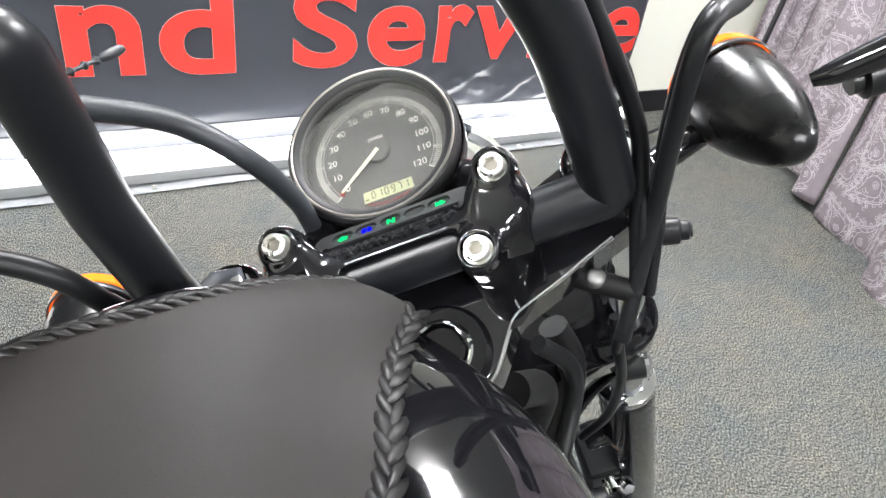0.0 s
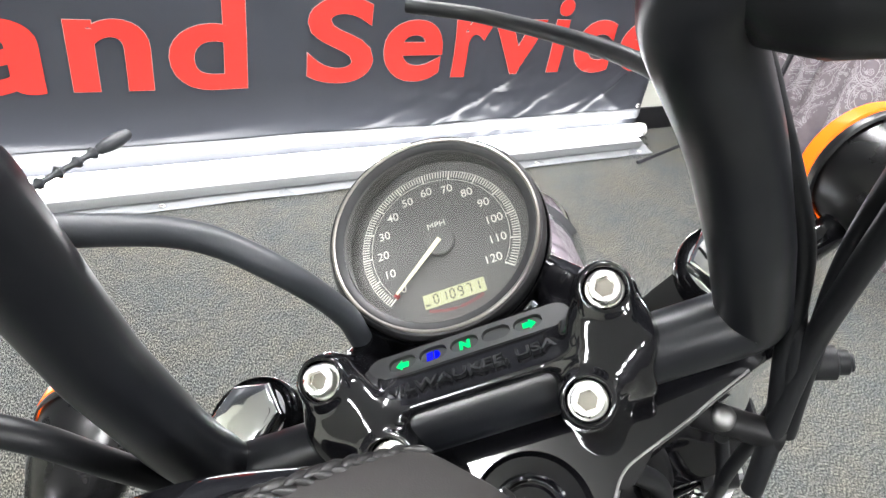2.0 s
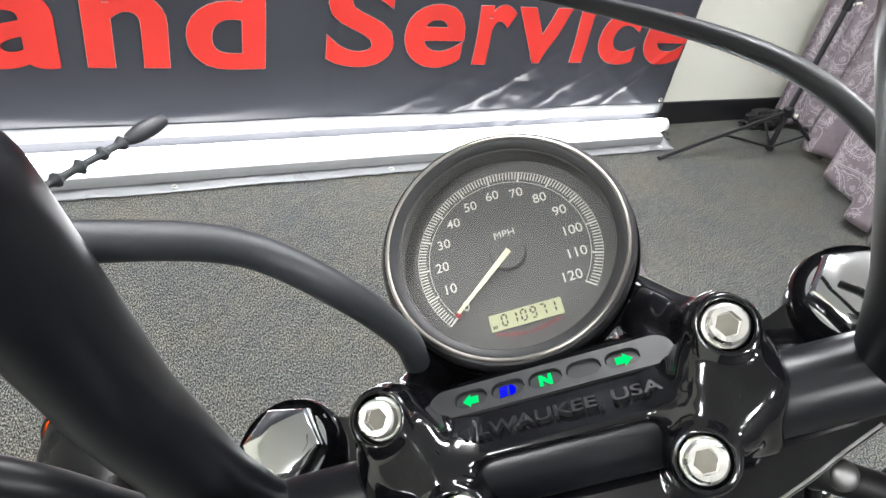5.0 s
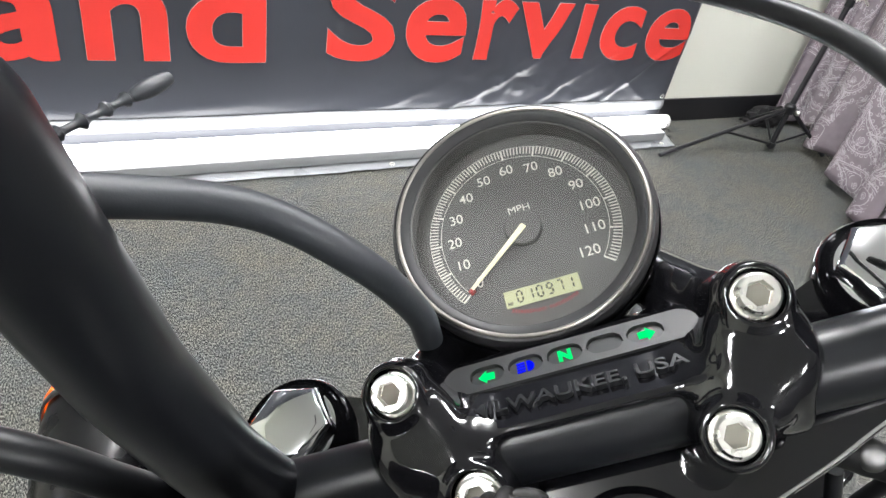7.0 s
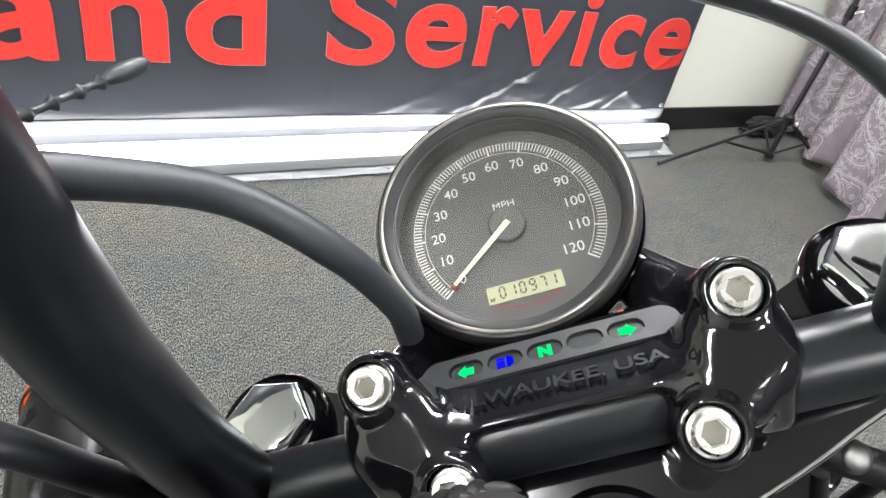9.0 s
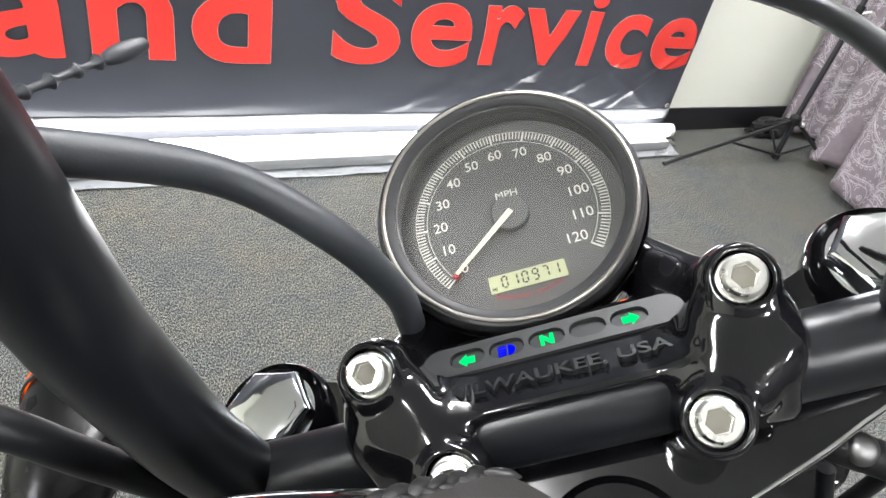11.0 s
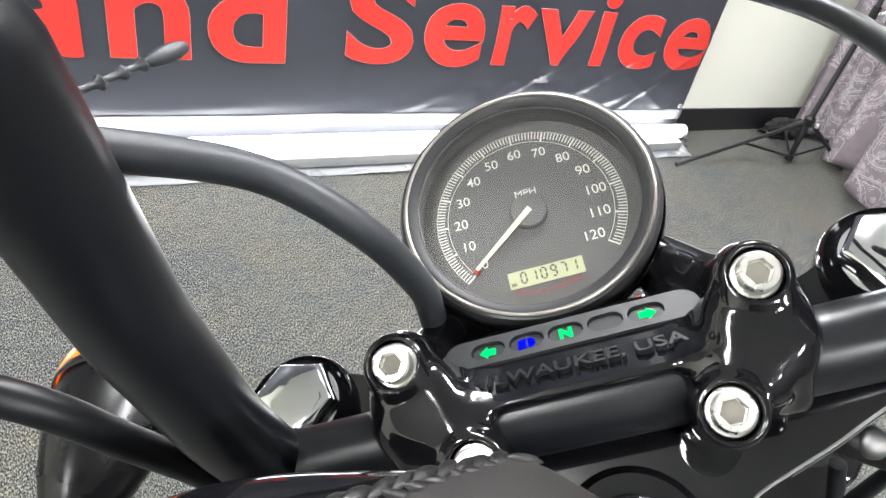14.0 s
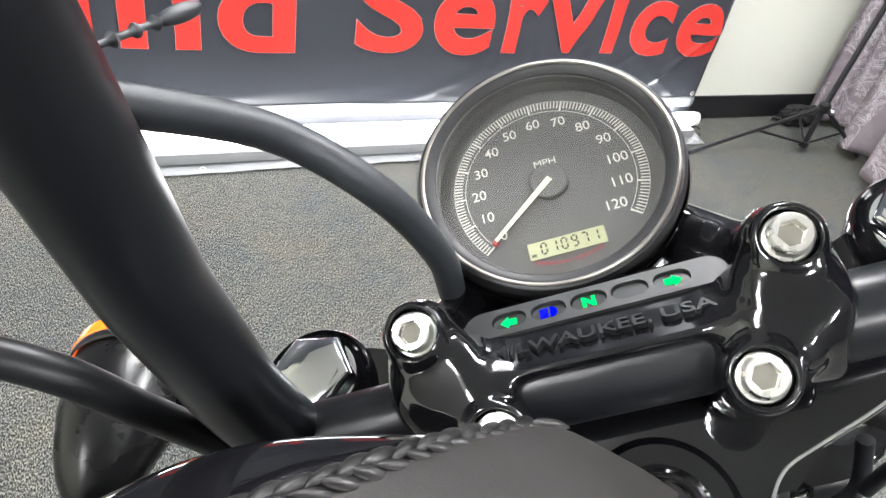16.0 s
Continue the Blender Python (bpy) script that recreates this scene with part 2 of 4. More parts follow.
def lettering(text, size, bold=0.0, depth=0.0, align="CENTER"):
    """A mesh of writing in the built-in face, in the xy plane."""
    cu = bpy.data.curves.new("writing", "FONT")
    cu.body, cu.size, cu.offset, cu.extrude, cu.resolution_u = text, 1.0, bold / size, depth / size, 6
    cu.align_x, cu.align_y = align, "CENTER" if align == "CENTER" else "BOTTOM_BASELINE"
    tmp = bpy.data.objects.new("writing", cu)
    me = bpy.data.meshes.new_from_object(tmp)
    bpy.data.objects.remove(tmp)
    me.transform(Matrix.Scale(size, 4))
    return me


ROOT_FRAME = {}


def thing(name, where, label, category, frame_m=None, group="", kind=""):
    """A top-level empty at its base; its parts are built in frame_m."""
    ob = new(name)
    ob.empty_display_size = 0.05
    ob.location = where
    ROOT_FRAME[name] = Matrix.Translation(where).inverted() @ (frame_m if frame_m is not None else Matrix.Translation(where))
    ob["_k"] = name
    return tagged(ob, label, category, group, kind)


def part(name, me, mat, parent, label="", m=None, kind=""):
    if isinstance(me, bmesh.types.BMesh):
        me = from_bm(me)
    elif isinstance(me, tuple):
        me = mesh_of(*me)
    me.materials.clear()
    me.materials.append(mat)
    ob = new(name, me)
    ob.parent = parent
    base = ROOT_FRAME.get(parent.get("_k", ""), Matrix()) if parent.type == "EMPTY" else Matrix()
    ob.matrix_basis = base @ (m if m is not None else Matrix())
    return tagged(ob, label, kind=kind)


def single(name, me, mat, label, category, m=None, group="", kind=""):
    if isinstance(me, bmesh.types.BMesh):
        me = from_bm(me)
    elif isinstance(me, tuple):
        me = mesh_of(*me)
    me.materials.clear()
    me.materials.append(mat)
    ob = new(name, me)
    if m is not None:
        ob.matrix_basis = m
    return tagged(ob, label, category, group, kind)


# ---------------------------------------------------------------- the room
WALL_Y, BANNER_Y = 1.85, 1.77
X0, X1, Y0, H = -3.2, 4.2, -3.6, 2.7


def slab(x0, x1, y0, y1, z0, z1):
    return block(x1 - x0, y1 - y0, z1 - z0, m=Matrix.Translation(((x0 + x1) / 2, (y0 + y1) / 2, (z0 + z1) / 2)))


single("floor", slab(X0, X1, Y0, WALL_Y, -0.05, 0), carpet, "grey flecked low-pile carpet floor", "floor", kind="structure")
single("wall_north", slab(X0, X1, WALL_Y, WALL_Y + 0.12, -0.05, H), wall_paint, "pale cream painted wall", "wall", kind="structure")
# south and east walls are out of view, darkened only to dim reflections
single("wall_south", slab(X0, X1, Y0 - 0.12, Y0, -0.05, H), wall_dark, "unseen wall, made dark grey to dim reflections", "wall", kind="structure")
single("wall_west", slab(X0 - 0.12, X0, Y0 - 0.12, WALL_Y + 0.12, -0.05, H), wall_paint, "pale cream painted wall", "wall", kind="structure")
single("wall_east", slab(X1, X1 + 0.12, Y0 - 0.12, WALL_Y + 0.12, -0.05, H), wall_dark, "unseen wall, made dark grey to dim reflections", "wall", kind="structure")
single("ceiling", slab(X0 - 0.12, X1 + 0.12, Y0 - 0.12, WALL_Y + 0.12, H, H + 0.1), ceiling_white, "white tiled ceiling", "ceiling", kind="structure")
base_profile = block(X1 - X0, 0.012, 0.105, 0.004, m=Matrix.Translation(((X0 + X1) / 2, WALL_Y - 0.0065, 0.053)))
single("baseboard", base_profile, base_black, "black vinyl baseboard along the wall", "baseboard", kind="structure")

for k, (x, y) in enumerate(CEILING_LAMPS):
    t = thing("ceiling_light", (x, y, H), "white ceiling panel light, lit", "ceiling light", group="ceiling lights")
    part("frame", block(0.26, 0.54, 0.02, 0.004, m=Matrix.Translation((0, 0, -0.012))), white_plastic, t)
    part("diffuser", block(0.3, 0.58, 0.06, 0.012, m=Matrix.Translation((0, 0, -0.053))), panel_glow, t, "opal glowing box")

# ---------------------------------------------------------------- banner on the wall
TEXT_U, TEXT_BASE, TEXT_X = 0.000174, 0.314, -0.185  # metres for one unit of the face, baseline, start of the n


def banner_depth(x, z):
    """How far the hanging vinyl stands off its plane: slack folds, a forward sweep at the foot."""
    d = 0.006 * math.sin(3.1 * x + 0.8) + 0.004 * math.sin(7.3 * x + 5 * z)
    d += 0.012 * noise.noise((x * 2.2, z * 3.0, 0.3)) + 0.006 * noise.noise((x * 6.0 + 4 * z, z * 7.0, 2.3))
    d += 0.004 * math.exp(-(((x - 0.5) / 0.012) ** 2))
    w = math.exp(-(((x - 1.2) / 0.55) ** 2) - ((z - 0.13) / 0.17) ** 2)
    d += 1.35 * w * (0.022 * abs(noise.noise((x * 5 + 6 * z, z * 9 - x * 4, 7.7))) + 0.014 * abs(noise.noise((x * 11 + 14 * z, z * 16 - 8 * x, 1.7))))
    for x0, z0, lean, wide, high in ((0.55, 0.13, 0.25, 0.02, 0.005), (0.95, 0.16, 0.5, 0.022, 0.006), (1.25, 0.14, 0.7, 0.018, 0.006), (1.5, 0.17, 0.35, 0.02, 0.006), (0.8, 0.2, 0.42, 0.014, 0.004), (1.1, 0.23, 0.5, 0.012, 0.004), (1.38, 0.21, 0.62, 0.012, 0.005), (1.65, 0.2, 0.8, 0.014, 0.006), (1.78, 0.16, -0.6, 0.014, 0.005), (0.1, 0.17, 0.06, 0.02, 0.004), (-0.4, 0.18, -0.08, 0.02, 0.004)):
        off = (z - z0) - lean * (x - x0)
        d += 1.9 * high * math.exp(-((off / wide) ** 2) - ((x - x0) / 0.22) ** 2)
    return d * min(1, max(0.15, (z - 0.02) / 0.3))


def banner_sheet(x0, x1, z0, z1, nx, nz):
    verts, faces = [], []
    for j in range(nz + 1):
        for i in range(nx + 1):
            x, z = x0 + (x1 - x0) * i / nx, z0 + (z1 - z0) * j / nz
            verts.append((x, BANNER_Y - banner_depth(x, z), z))
    for j in range(nz):
        for i in range(nx):
            a = j * (nx + 1) + i
            faces.append([a, a + 1, a + nx + 2, a + nx + 1])
    return verts, faces


banner = thing("banner", (0.0, BANNER_Y, 0.0), "black vinyl banner with red lettering hung on the wall", "banner", Matrix())
sheet = part("sheet", banner_sheet(-1.9, 1.925, 0.03, 2.62, 340, 240), vinyl_black, banner, "glossy creased black vinyl")
sheet.modifiers.new("thickness", "SOLIDIFY").thickness = -0.0015


def skirt():
    """The white foot of the banner, lying forward on the carpet in small waves."""
    verts, faces, nx, ny = [], [], 200, 14
    for j in range(ny + 1):
        v = j / ny
        for i in range(nx + 1):
            x = -1.9 + 3.825 * i / nx
            hem = 1.622 + 0.012 * noise.noise((x * 2.0, 0, 5.0)) + 0.01 * (x - 0.3) ** 2 * 0.1
            y = BANNER_Y - 0.004 - (BANNER_Y - 0.004 - hem) * v
            z = 0.034 * (1 - v) ** 3 + 0.004
            z += (0.016 * abs(noise.noise((x * 8, v * 3.0, 1.0))) + 0.014 * abs(noise.noise((x * 21 + v * 4, v * 5, 3.0)))) * (0.35 + 0.65 * math.sin(math.pi * min(1, v + 0.1)))
            verts.append((x, y, z))
    for j in range(ny):
        for i in range(nx):
            a = j * (nx + 1) + i
            faces.append([a + 1, a, a + nx + 1, a + nx + 2])
    return verts, faces


foot = part("foot", skirt(), vinyl_white, banner, "white vinyl foot lying forward on the carpet")
foot.modifiers.new("thickness", "SOLIDIFY").thickness = 0.0012


def hem_band():
    """The white lower margin of the banner, a welded double layer with a soft crease."""
    verts, faces, nx, nz = [], [], 220, 8
    for j in range(nz + 1):
        for i in range(nx + 1):
            x, v = -1.9 + 3.822 * i / nx, j / nz
            z = 0.1 + 0.043 * v + 0.0025 * noise.noise((x * 2.3, 4.0, 0))
            off = 0.0035 + 0.005 * math.sin(math.pi * v) ** 0.6 + 0.0025 * noise.noise((x * 9, v * 2, 2.0))
            verts.append((x, BANNER_Y - banner_depth(x, z) - off, z))
    for j in range(nz):
        for i in range(nx):
            k = j * (nx + 1) + i
            faces.append([k, k + 1, k + nx + 2, k + nx + 1])
    return verts, faces


hem = part("hem", hem_band(), vinyl_white, banner, "white lower margin of the banner")
hem.modifiers.new("thickness", "SOLIDIFY").thickness = -0.0015
eyelet_mesh = mesh_of(*lathe([(0.005, 0.0), (0.005, 0.0015), (0.008, 0.002), (0.0095, 0.0005), (0.0095, -0.001), (0.005, -0.001)], n=20, closed=True))
for x in (-1.3, -0.64, 0.017, 0.68, 1.34, 1.86):
    part("eyelet", eyelet_mesh, steel, banner, m=Matrix.Translation((x, 1.64, 0.012)))
for x, z in ((1.896, 0.16), (1.9, 0.85), (1.9, 1.5), (1.9, 2.0)):
    part("eyelet", eyelet_mesh, steel, banner, m=Matrix.Translation((x, BANNER_Y - 0.012, z)) @ pose(0, 0, 0, 90, 0, 0))

# letters: left and right of each in units from the start of the n, and which tops they reach
GLYPHS = [("a", -1382 + 84, -1382 + 1206, -29, 1117), ("n", 172, 1298, 0, 1117), ("d", 1458 + 92, 1458 + 1294, -29, 1524),
          ("S", 3637 + 135, 3637 + 1366, -29, 1488), ("e", 5112 + 86, 5112 + 1300, -29, 1117), ("r", 6501 + 172, 6501 + 1006, 0, 1117),
          ("v", 7511 + 30, 7511 + 1305, 0, 1090), ("i", 8846 + 172, 8846 + 530, 0, 1524), ("c", 9548 + 92, 9548 + 1096, -29, 1117),
          ("e", 10762 + 86, 10762 + 1300, -29, 1117)]


def glyph_mesh(ch, u0, u1, v0, v1, off, bold=0.035):
    """One printed letter, bent onto the slack vinyl."""
    me = lettering(ch, 1.0, bold, 0.0, "LEFT")
    bm = bmesh.new()
    bm.from_mesh(me)
    xs, ys = [v.co.x for v in bm.verts], [v.co.y for v in bm.verts]
    ax, ay, bx, by = min(xs), min(ys), max(xs), max(ys)
    if ch == "a":  # a plain upright stem with no tail
        mid = ay + 0.5 * (by - ay)
        ends = [[v.co for v in e.verts] for e in bm.edges]
        bx = max(p.x + (q.x - p.x) * (mid - p.y) / (q.y - p.y) for p, q in ends if (p.y - mid) * (q.y - mid) < 0)
        for v in bm.verts:
            v.co.x = min(v.co.x, bx)
    for v in bm.verts:
        v.co.x = (u0 + (v.co.x - ax) / (bx - ax) * (u1 - u0)) * TEXT_U + TEXT_X
        v.co.y = (v0 + (v.co.y - ay) / (by - ay) * (v1 - v0)) * TEXT_U + TEXT_BASE
    k = TEXT_U * (u1 - u0) / 22
    for i in range(1, 22):
        x = u0 * TEXT_U + TEXT_X + i * k
        bmesh.ops.bisect_plane(bm, geom=bm.verts[:] + bm.edges[:] + bm.faces[:], plane_co=(x, 0, 0), plane_no=(1, 0, 0))
    for i in range(1, 20):
        z = v0 * TEXT_U + TEXT_BASE + i * TEXT_U * (v1 - v0) / 20
        bmesh.ops.bisect_plane(bm, geom=bm.verts[:] + bm.edges[:] + bm.faces[:], plane_co=(0, z, 0), plane_no=(0, 1, 0))
    for v in bm.verts:
        x, z = v.co.x, v.co.y
        v.co = (x, BANNER_Y - banner_depth(x, z) - off, z)
    return from_bm(bm)


for ch, u0, u1, v0, v1 in GLYPHS:
    letter = part("letter", glyph_mesh(ch, u0, u1, v0, v1, 0.005, 0.0255), vinyl_red, banner, "printed red letter " + ch)
    if ch != "a":
        part("outline", glyph_mesh(ch, u0 - 7, u1 + 7, v0 - 7, v1 + 7, 0.0038, 0.028), vinyl_edge, letter, "thin pale outline")

# ---------------------------------------------------------------- light batten on the floor
LAMP_Y, LAMP_X0, LAMP_X1 = 1.705, -1.1, 1.91
lamp = thing("light_batten", ((LAMP_X0 + LAMP_X1) / 2, LAMP_Y, 0.012), "long white LED tube light lying lit along the banner's foot", "lamp", Matrix())
part("housing", block(LAMP_X1 - LAMP_X0 - 0.06, 0.088, 0.034, 0.006, m=Matrix.Translation(((LAMP_X0 + LAMP_X1) / 2, LAMP_Y - 0.006, 0.034))), housing_grey, lamp, "pale grey housing")
part("tube", sweep([(LAMP_X0 + 0.02, LAMP_Y, 0.076), (LAMP_X1 - 0.02, LAMP_Y, 0.076)], 0.026, 28), tube_glow, lamp, "glowing white tube")
for x0, x1 in ((LAMP_X0, LAMP_X0 + 0.022), (LAMP_X1 - 0.022, LAMP_X1)):
    part("end_cap", sweep([(x0, LAMP_Y, 0.076), (x1, LAMP_Y, 0.076)], 0.027, 28), white_plastic, lamp)

# ---------------------------------------------------------------- cloth backdrop and its stand


def cloth_at(panel, u, w, off=0.0):
    """A point of a hanging cloth, gathered in waves, with a wavy hem."""
    a, b, top, low, waves, depth, seed, sag = panel
    a, b = Vector(a), Vector(b)
    along, n = b - a, Vector((-(b - a).y, (b - a).x)).normalized()
    fall = low + sag * math.sin(u * 3.1 + seed) + 0.02 * noise.noise((u * 6, seed, 0))
    d = depth * (0.4 + 0.6 * w) * math.sin(2 * math.pi * waves * u + seed + 0.8 * noise.noise((u * 3, w * 2, seed)))
    d += 0.03 * noise.noise((u * 5, w * 3, seed + 4)) + off
    p = a + along * u + n * d
    return Vector((p.x, p.y, top + (fall - top) * w))


def cloth_panel(panel):
    nx, nz = 160, 60
    verts = [cloth_at(panel, i / nx, j / nz) for j in range(nz + 1) for i in range(nx + 1)]
    return verts, [[k, k + 1, k + nx + 2, k + nx + 1] for j in range(nz) for k in range(j * (nx + 1), j * (nx + 1) + nx)]


def paisley(rng):
    """Lines of one paisley motif, about a unit high: (points, line width)."""
    lines, flip = [], rng.choice((-1, 1))

    def drop(scale, n=44):
        out = []
        for k in range(n + 1):
            a = 2 * math.pi * k / n
            r = scale * (0.36 + 0.02 * math.sin(3 * a))
            y = r * math.cos(a) * 1.15
            x = r * math.sin(a) * (1.0 - 0.45 * max(0.0, math.cos(a)))
            tail = max(0.0, math.cos(a)) ** 5
            out.append((flip * (x + 0.22 * scale * tail), y + 0.22 * scale * tail - 0.1))
        return out

    lines += [(drop(1.0), 0.016), (drop(0.88), 0.01), (drop(0.6), 0.012)]
    for k in range(0, 26, 2):
        p, q = drop(0.62, 26)[k], drop(0.84, 26)[k + 1]
        lines.append(([p, ((p[0] + q[0]) / 2 + 0.02, (p[1] + q[1]) / 2), q], 0.01))
    for k in range(22):
        p, q = drop(1.12, 22)[k], drop(1.12, 22)[k + 1]
        c = ((p[0] + q[0]) / 2, (p[1] + q[1]) / 2)
        lines.append(([(c[0] + 0.035 * math.cos(a), c[1] + 0.035 * math.sin(a)) for a in [2 * math.pi * m / 8 for m in range(9)]], 0.012))
    lines.append(([(0.0036 * k * math.cos(0.55 * k), 0.0036 * k * math.sin(0.55 * k) - 0.2) for k in range(26)], 0.012))
    for k in range(5):
        y = 0.02 + 0.06 * k
        lines.append(([(flip * 0.02 * k - 0.07 + 0.01 * k, y), (flip * 0.025 * k, y + 0.035), (flip * 0.02 * k + 0.07 - 0.01 * k, y)], 0.012))
    return lines


def scroll(rng):
    """Lines of a small curling vine with leaves."""
    s = rng.choice((-1, 1))
    stem = [(-0.3 + 0.02 * k, s * 0.1 * math.sin(0.28 * k)) for k in range(30)]
    curl = [(0.3 + 0.005 * k * math.cos(0.45 * k), s * (0.08 + 0.005 * k * math.sin(0.45 * k))) for k in range(26)]
    out = [(stem, 0.016), (curl, 0.014)]
    for k in (4, 10, 16, 22):
        x, y = stem[k]
        t = s * (1 if k % 4 else -1)
        out.append(([(x + 0.1 * m / 6, y + t * (0.02 + 0.09 * math.sin(math.pi * m / 6 * 0.8))) for m in range(7)], 0.018))
    flower = [((0.07 + 0.03 * math.cos(6 * a)) * math.cos(a), 0.16 * s + (0.07 + 0.03 * math.cos(6 * a)) * math.sin(a)) for a in [2 * math.pi * m / 48 for m in range(49)]]
    return out + [(flower, 0.016), ([(0.02 * math.cos(m), 0.16 * s + 0.02 * math.sin(m)) for m in range(8)], 0.014)]


def cloth_print(panel, seed):
    """Pale paisley lines lying on the cloth's room side."""
    rng = random.Random(seed)
    a, b, top, low = panel[:4]
    width, height = (Vector(b) - Vector(a)).length * 1.35, top - low
    verts, faces = [], []
    y, row = height - 0.06, 0
    while y > height - 1.15:
        x = 0.03 + 0.075 * (row % 2)
        while x < width:
            for ox, oy, size, make in ((0, 0, 0.165, paisley), (0.075, 0.045, 0.1, scroll), (0.03, 0.1, 0.09, scroll), (0.085, 0.1, 0.07, scroll)):
                cx, cy, turn = x + ox + rng.uniform(-0.01, 0.01), y - oy + rng.uniform(-0.01, 0.01), rng.uniform(0, 6.28) if make is scroll else rng.choice((0.5, 2.2, 3.6, 5.3)) + rng.uniform(-0.3, 0.3)
                ct, st = math.cos(turn), math.sin(turn)
                for pts, lw in make(rng):
                    flat = [(cx + size * (px * ct - py * st), cy + size * (px * st + py * ct)) for px, py in pts]
                    k0 = len(verts)
                    for i, (px, py) in enumerate(flat):
                        qx, qy = flat[min(i + 1, len(flat) - 1)]
                        rx, ry = flat[max(i - 1, 0)]
                        tx, ty = qx - rx, qy - ry
                        ln = math.hypot(tx, ty) or 1.0
                        h = lw * size * 0.75
                        for s in (-1, 1):
                            u, w = (px - s * h * ty / ln) / width, (py + s * h * tx / ln) / height
                            verts.append(cloth_at(panel, min(max(u, 0.001), 0.999), min(max(w, 0.0), 0.999), -0.0028))
                    faces += [[k0 + 2 * i, k0 + 2 * i + 1, k0 + 2 * i + 3, k0 + 2 * i + 2] for i in range(len(flat) - 1)]
            x += 0.15
        y -= 0.145
        row += 1
    return verts, faces


back = thing("backdrop_curtain", (2.4, 1.2, 0.0), "mauve grey paisley cloth backdrop hanging in folds", "curtain", Matrix())
for seed, panel in enumerate((((2.665, 1.765), (2.88, 1.62), 1.9, 0.03, 1, 0.02, 1.0, 0.01), ((2.72, 1.62), (2.2, 0.92), 1.9, 0.03, 3, 0.05, 0.4, 0.02), ((2.3, 1.0), (1.84, 0.28), 1.9, 0.0, 2, 0.05, 2.1, 0.015))):
    c = part("cloth", cloth_panel(panel), cloth, back, "mauve cloth in folds")
    c.modifiers.new("thickness", "SOLIDIFY").thickness = 0.002
    part("paisley_print", cloth_print(panel, seed), print_pale, c, "pale paisley print", kind="stuff")
part("crossbar", sweep([(2.78, 1.7, 1.9), (1.9, 0.1, 1.9)], 0.012, 12), dark_metal, back, "black crossbar")

HUB, HUB_Z = (2.38, 1.527), 0.2
stand = thing("light_stand", (HUB[0], HUB[1], 0.0), "black folding tripod stand beside the cloth", "tripod", Matrix())
part("column", sweep([(HUB[0], HUB[1], 0.02), (HUB[0], HUB[1], HUB_Z), (HUB[0] + 0.03, HUB[1], 0.6), (HUB[0] + 0.07, HUB[1], 1.9)], [0.0115, 0.0115, 0.011, 0.009], 14), dark_metal, stand)
part("collar", lathe([(0.012, -0.022), (0.021, -0.02), (0.023, -0.012), (0.023, 0.012), (0.014, 0.022)], (HUB[0], HUB[1], HUB_Z), n=20), satin_black, stand)
part("lower_collar", lathe([(0.011, -0.012), (0.018, -0.01), (0.018, 0.01), (0.011, 0.013)], (HUB[0], HUB[1], 0.034), n=20), satin_black, stand)
part("knob", lathe([(0.004, 0.0), (0.011, 0.004), (0.011, 0.016), (0.004, 0.018)], (HUB[0] + 0.018, HUB[1] - 0.018, HUB_Z - 0.01), (0.7, -0.7, 0), 16), steel, stand)
for fx, fy in ((1.785, 1.562), (2.64, 1.445), (2.52, 1.79)):
    hub, tip = Vector((HUB[0], HUB[1], HUB_Z - 0.005)), Vector((fx, fy, 0.008))
    out = (tip - hub).normalized()
    leg = part("leg", sweep([hub + Vector((out.x, out.y, 0)) * 0.016, tip], 0.008, 10), dark_metal, stand)
    part("rubber_foot", sweep([tip + (hub - tip) * 0.03, tip], 0.0087, 10), rubber, leg)
    part("strut", sweep([(HUB[0], HUB[1], 0.036), hub.lerp(tip, 0.5)], 0.0055, 8), satin_black, stand)


part("upper_collar", sweep([(HUB[0] + 0.0325, HUB[1], 0.615), (HUB[0] + 0.0355, HUB[1], 0.665)], 0.0165, 18), satin_black, stand)
part("lever", sweep(glide([(HUB[0] + 0.036, HUB[1] - 0.014, 0.64), (HUB[0] + 0.056, HUB[1] - 0.034, 0.652), (HUB[0] + 0.075, HUB[1] - 0.045, 0.635)]), 0.005, 10), steel, stand, "chrome clamping lever")


def scrap(seed):
    """A torn curl of black tape."""
    rng = random.Random(seed)
    way = [Vector((0.011 * k * math.cos(0.5 * k + seed), 0.008 * k * math.sin(0.6 * k + seed), 0.003 + 0.004 * abs(math.sin(1.3 * k + seed)))) for k in range(5)]
    verts = [p + Vector((0, w, rng.uniform(0, 0.002))) for p in glide(way, 5) for w in (-0.006, 0.006)]
    return verts, [[2 * i, 2 * i + 1, 2 * i + 3, 2 * i + 2] for i in range(len(verts) // 2 - 1)]


for seed, (x, y) in enumerate(((1.995, 1.742), (1.963, 1.69))):
    bit = single("tape_scrap", scrap(seed), dark_cloth, "curled scrap of black tape on the carpet", "tape", Matrix.Translation((x, y, 0.0)), group="tape scraps")
    bit.modifiers.new("thickness", "SOLIDIFY").thickness = 0.0012


def heap():
    """A crumpled heap of dark cloth."""
    bm = bmesh.new()
    bmesh.ops.create_icosphere(bm, subdivisions=4, radius=1.0)
    for v in bm.verts:
        p = v.co.copy()
        k = 1 + 0.35 * noise.noise(p * 2.3) + 0.2 * noise.noise(p * 5.1)
        v.co = Vector((p.x * 0.13 * k, p.y * 0.05 * k, max(0.0, 0.035 + p.z * 0.05 * k)))
    return bm


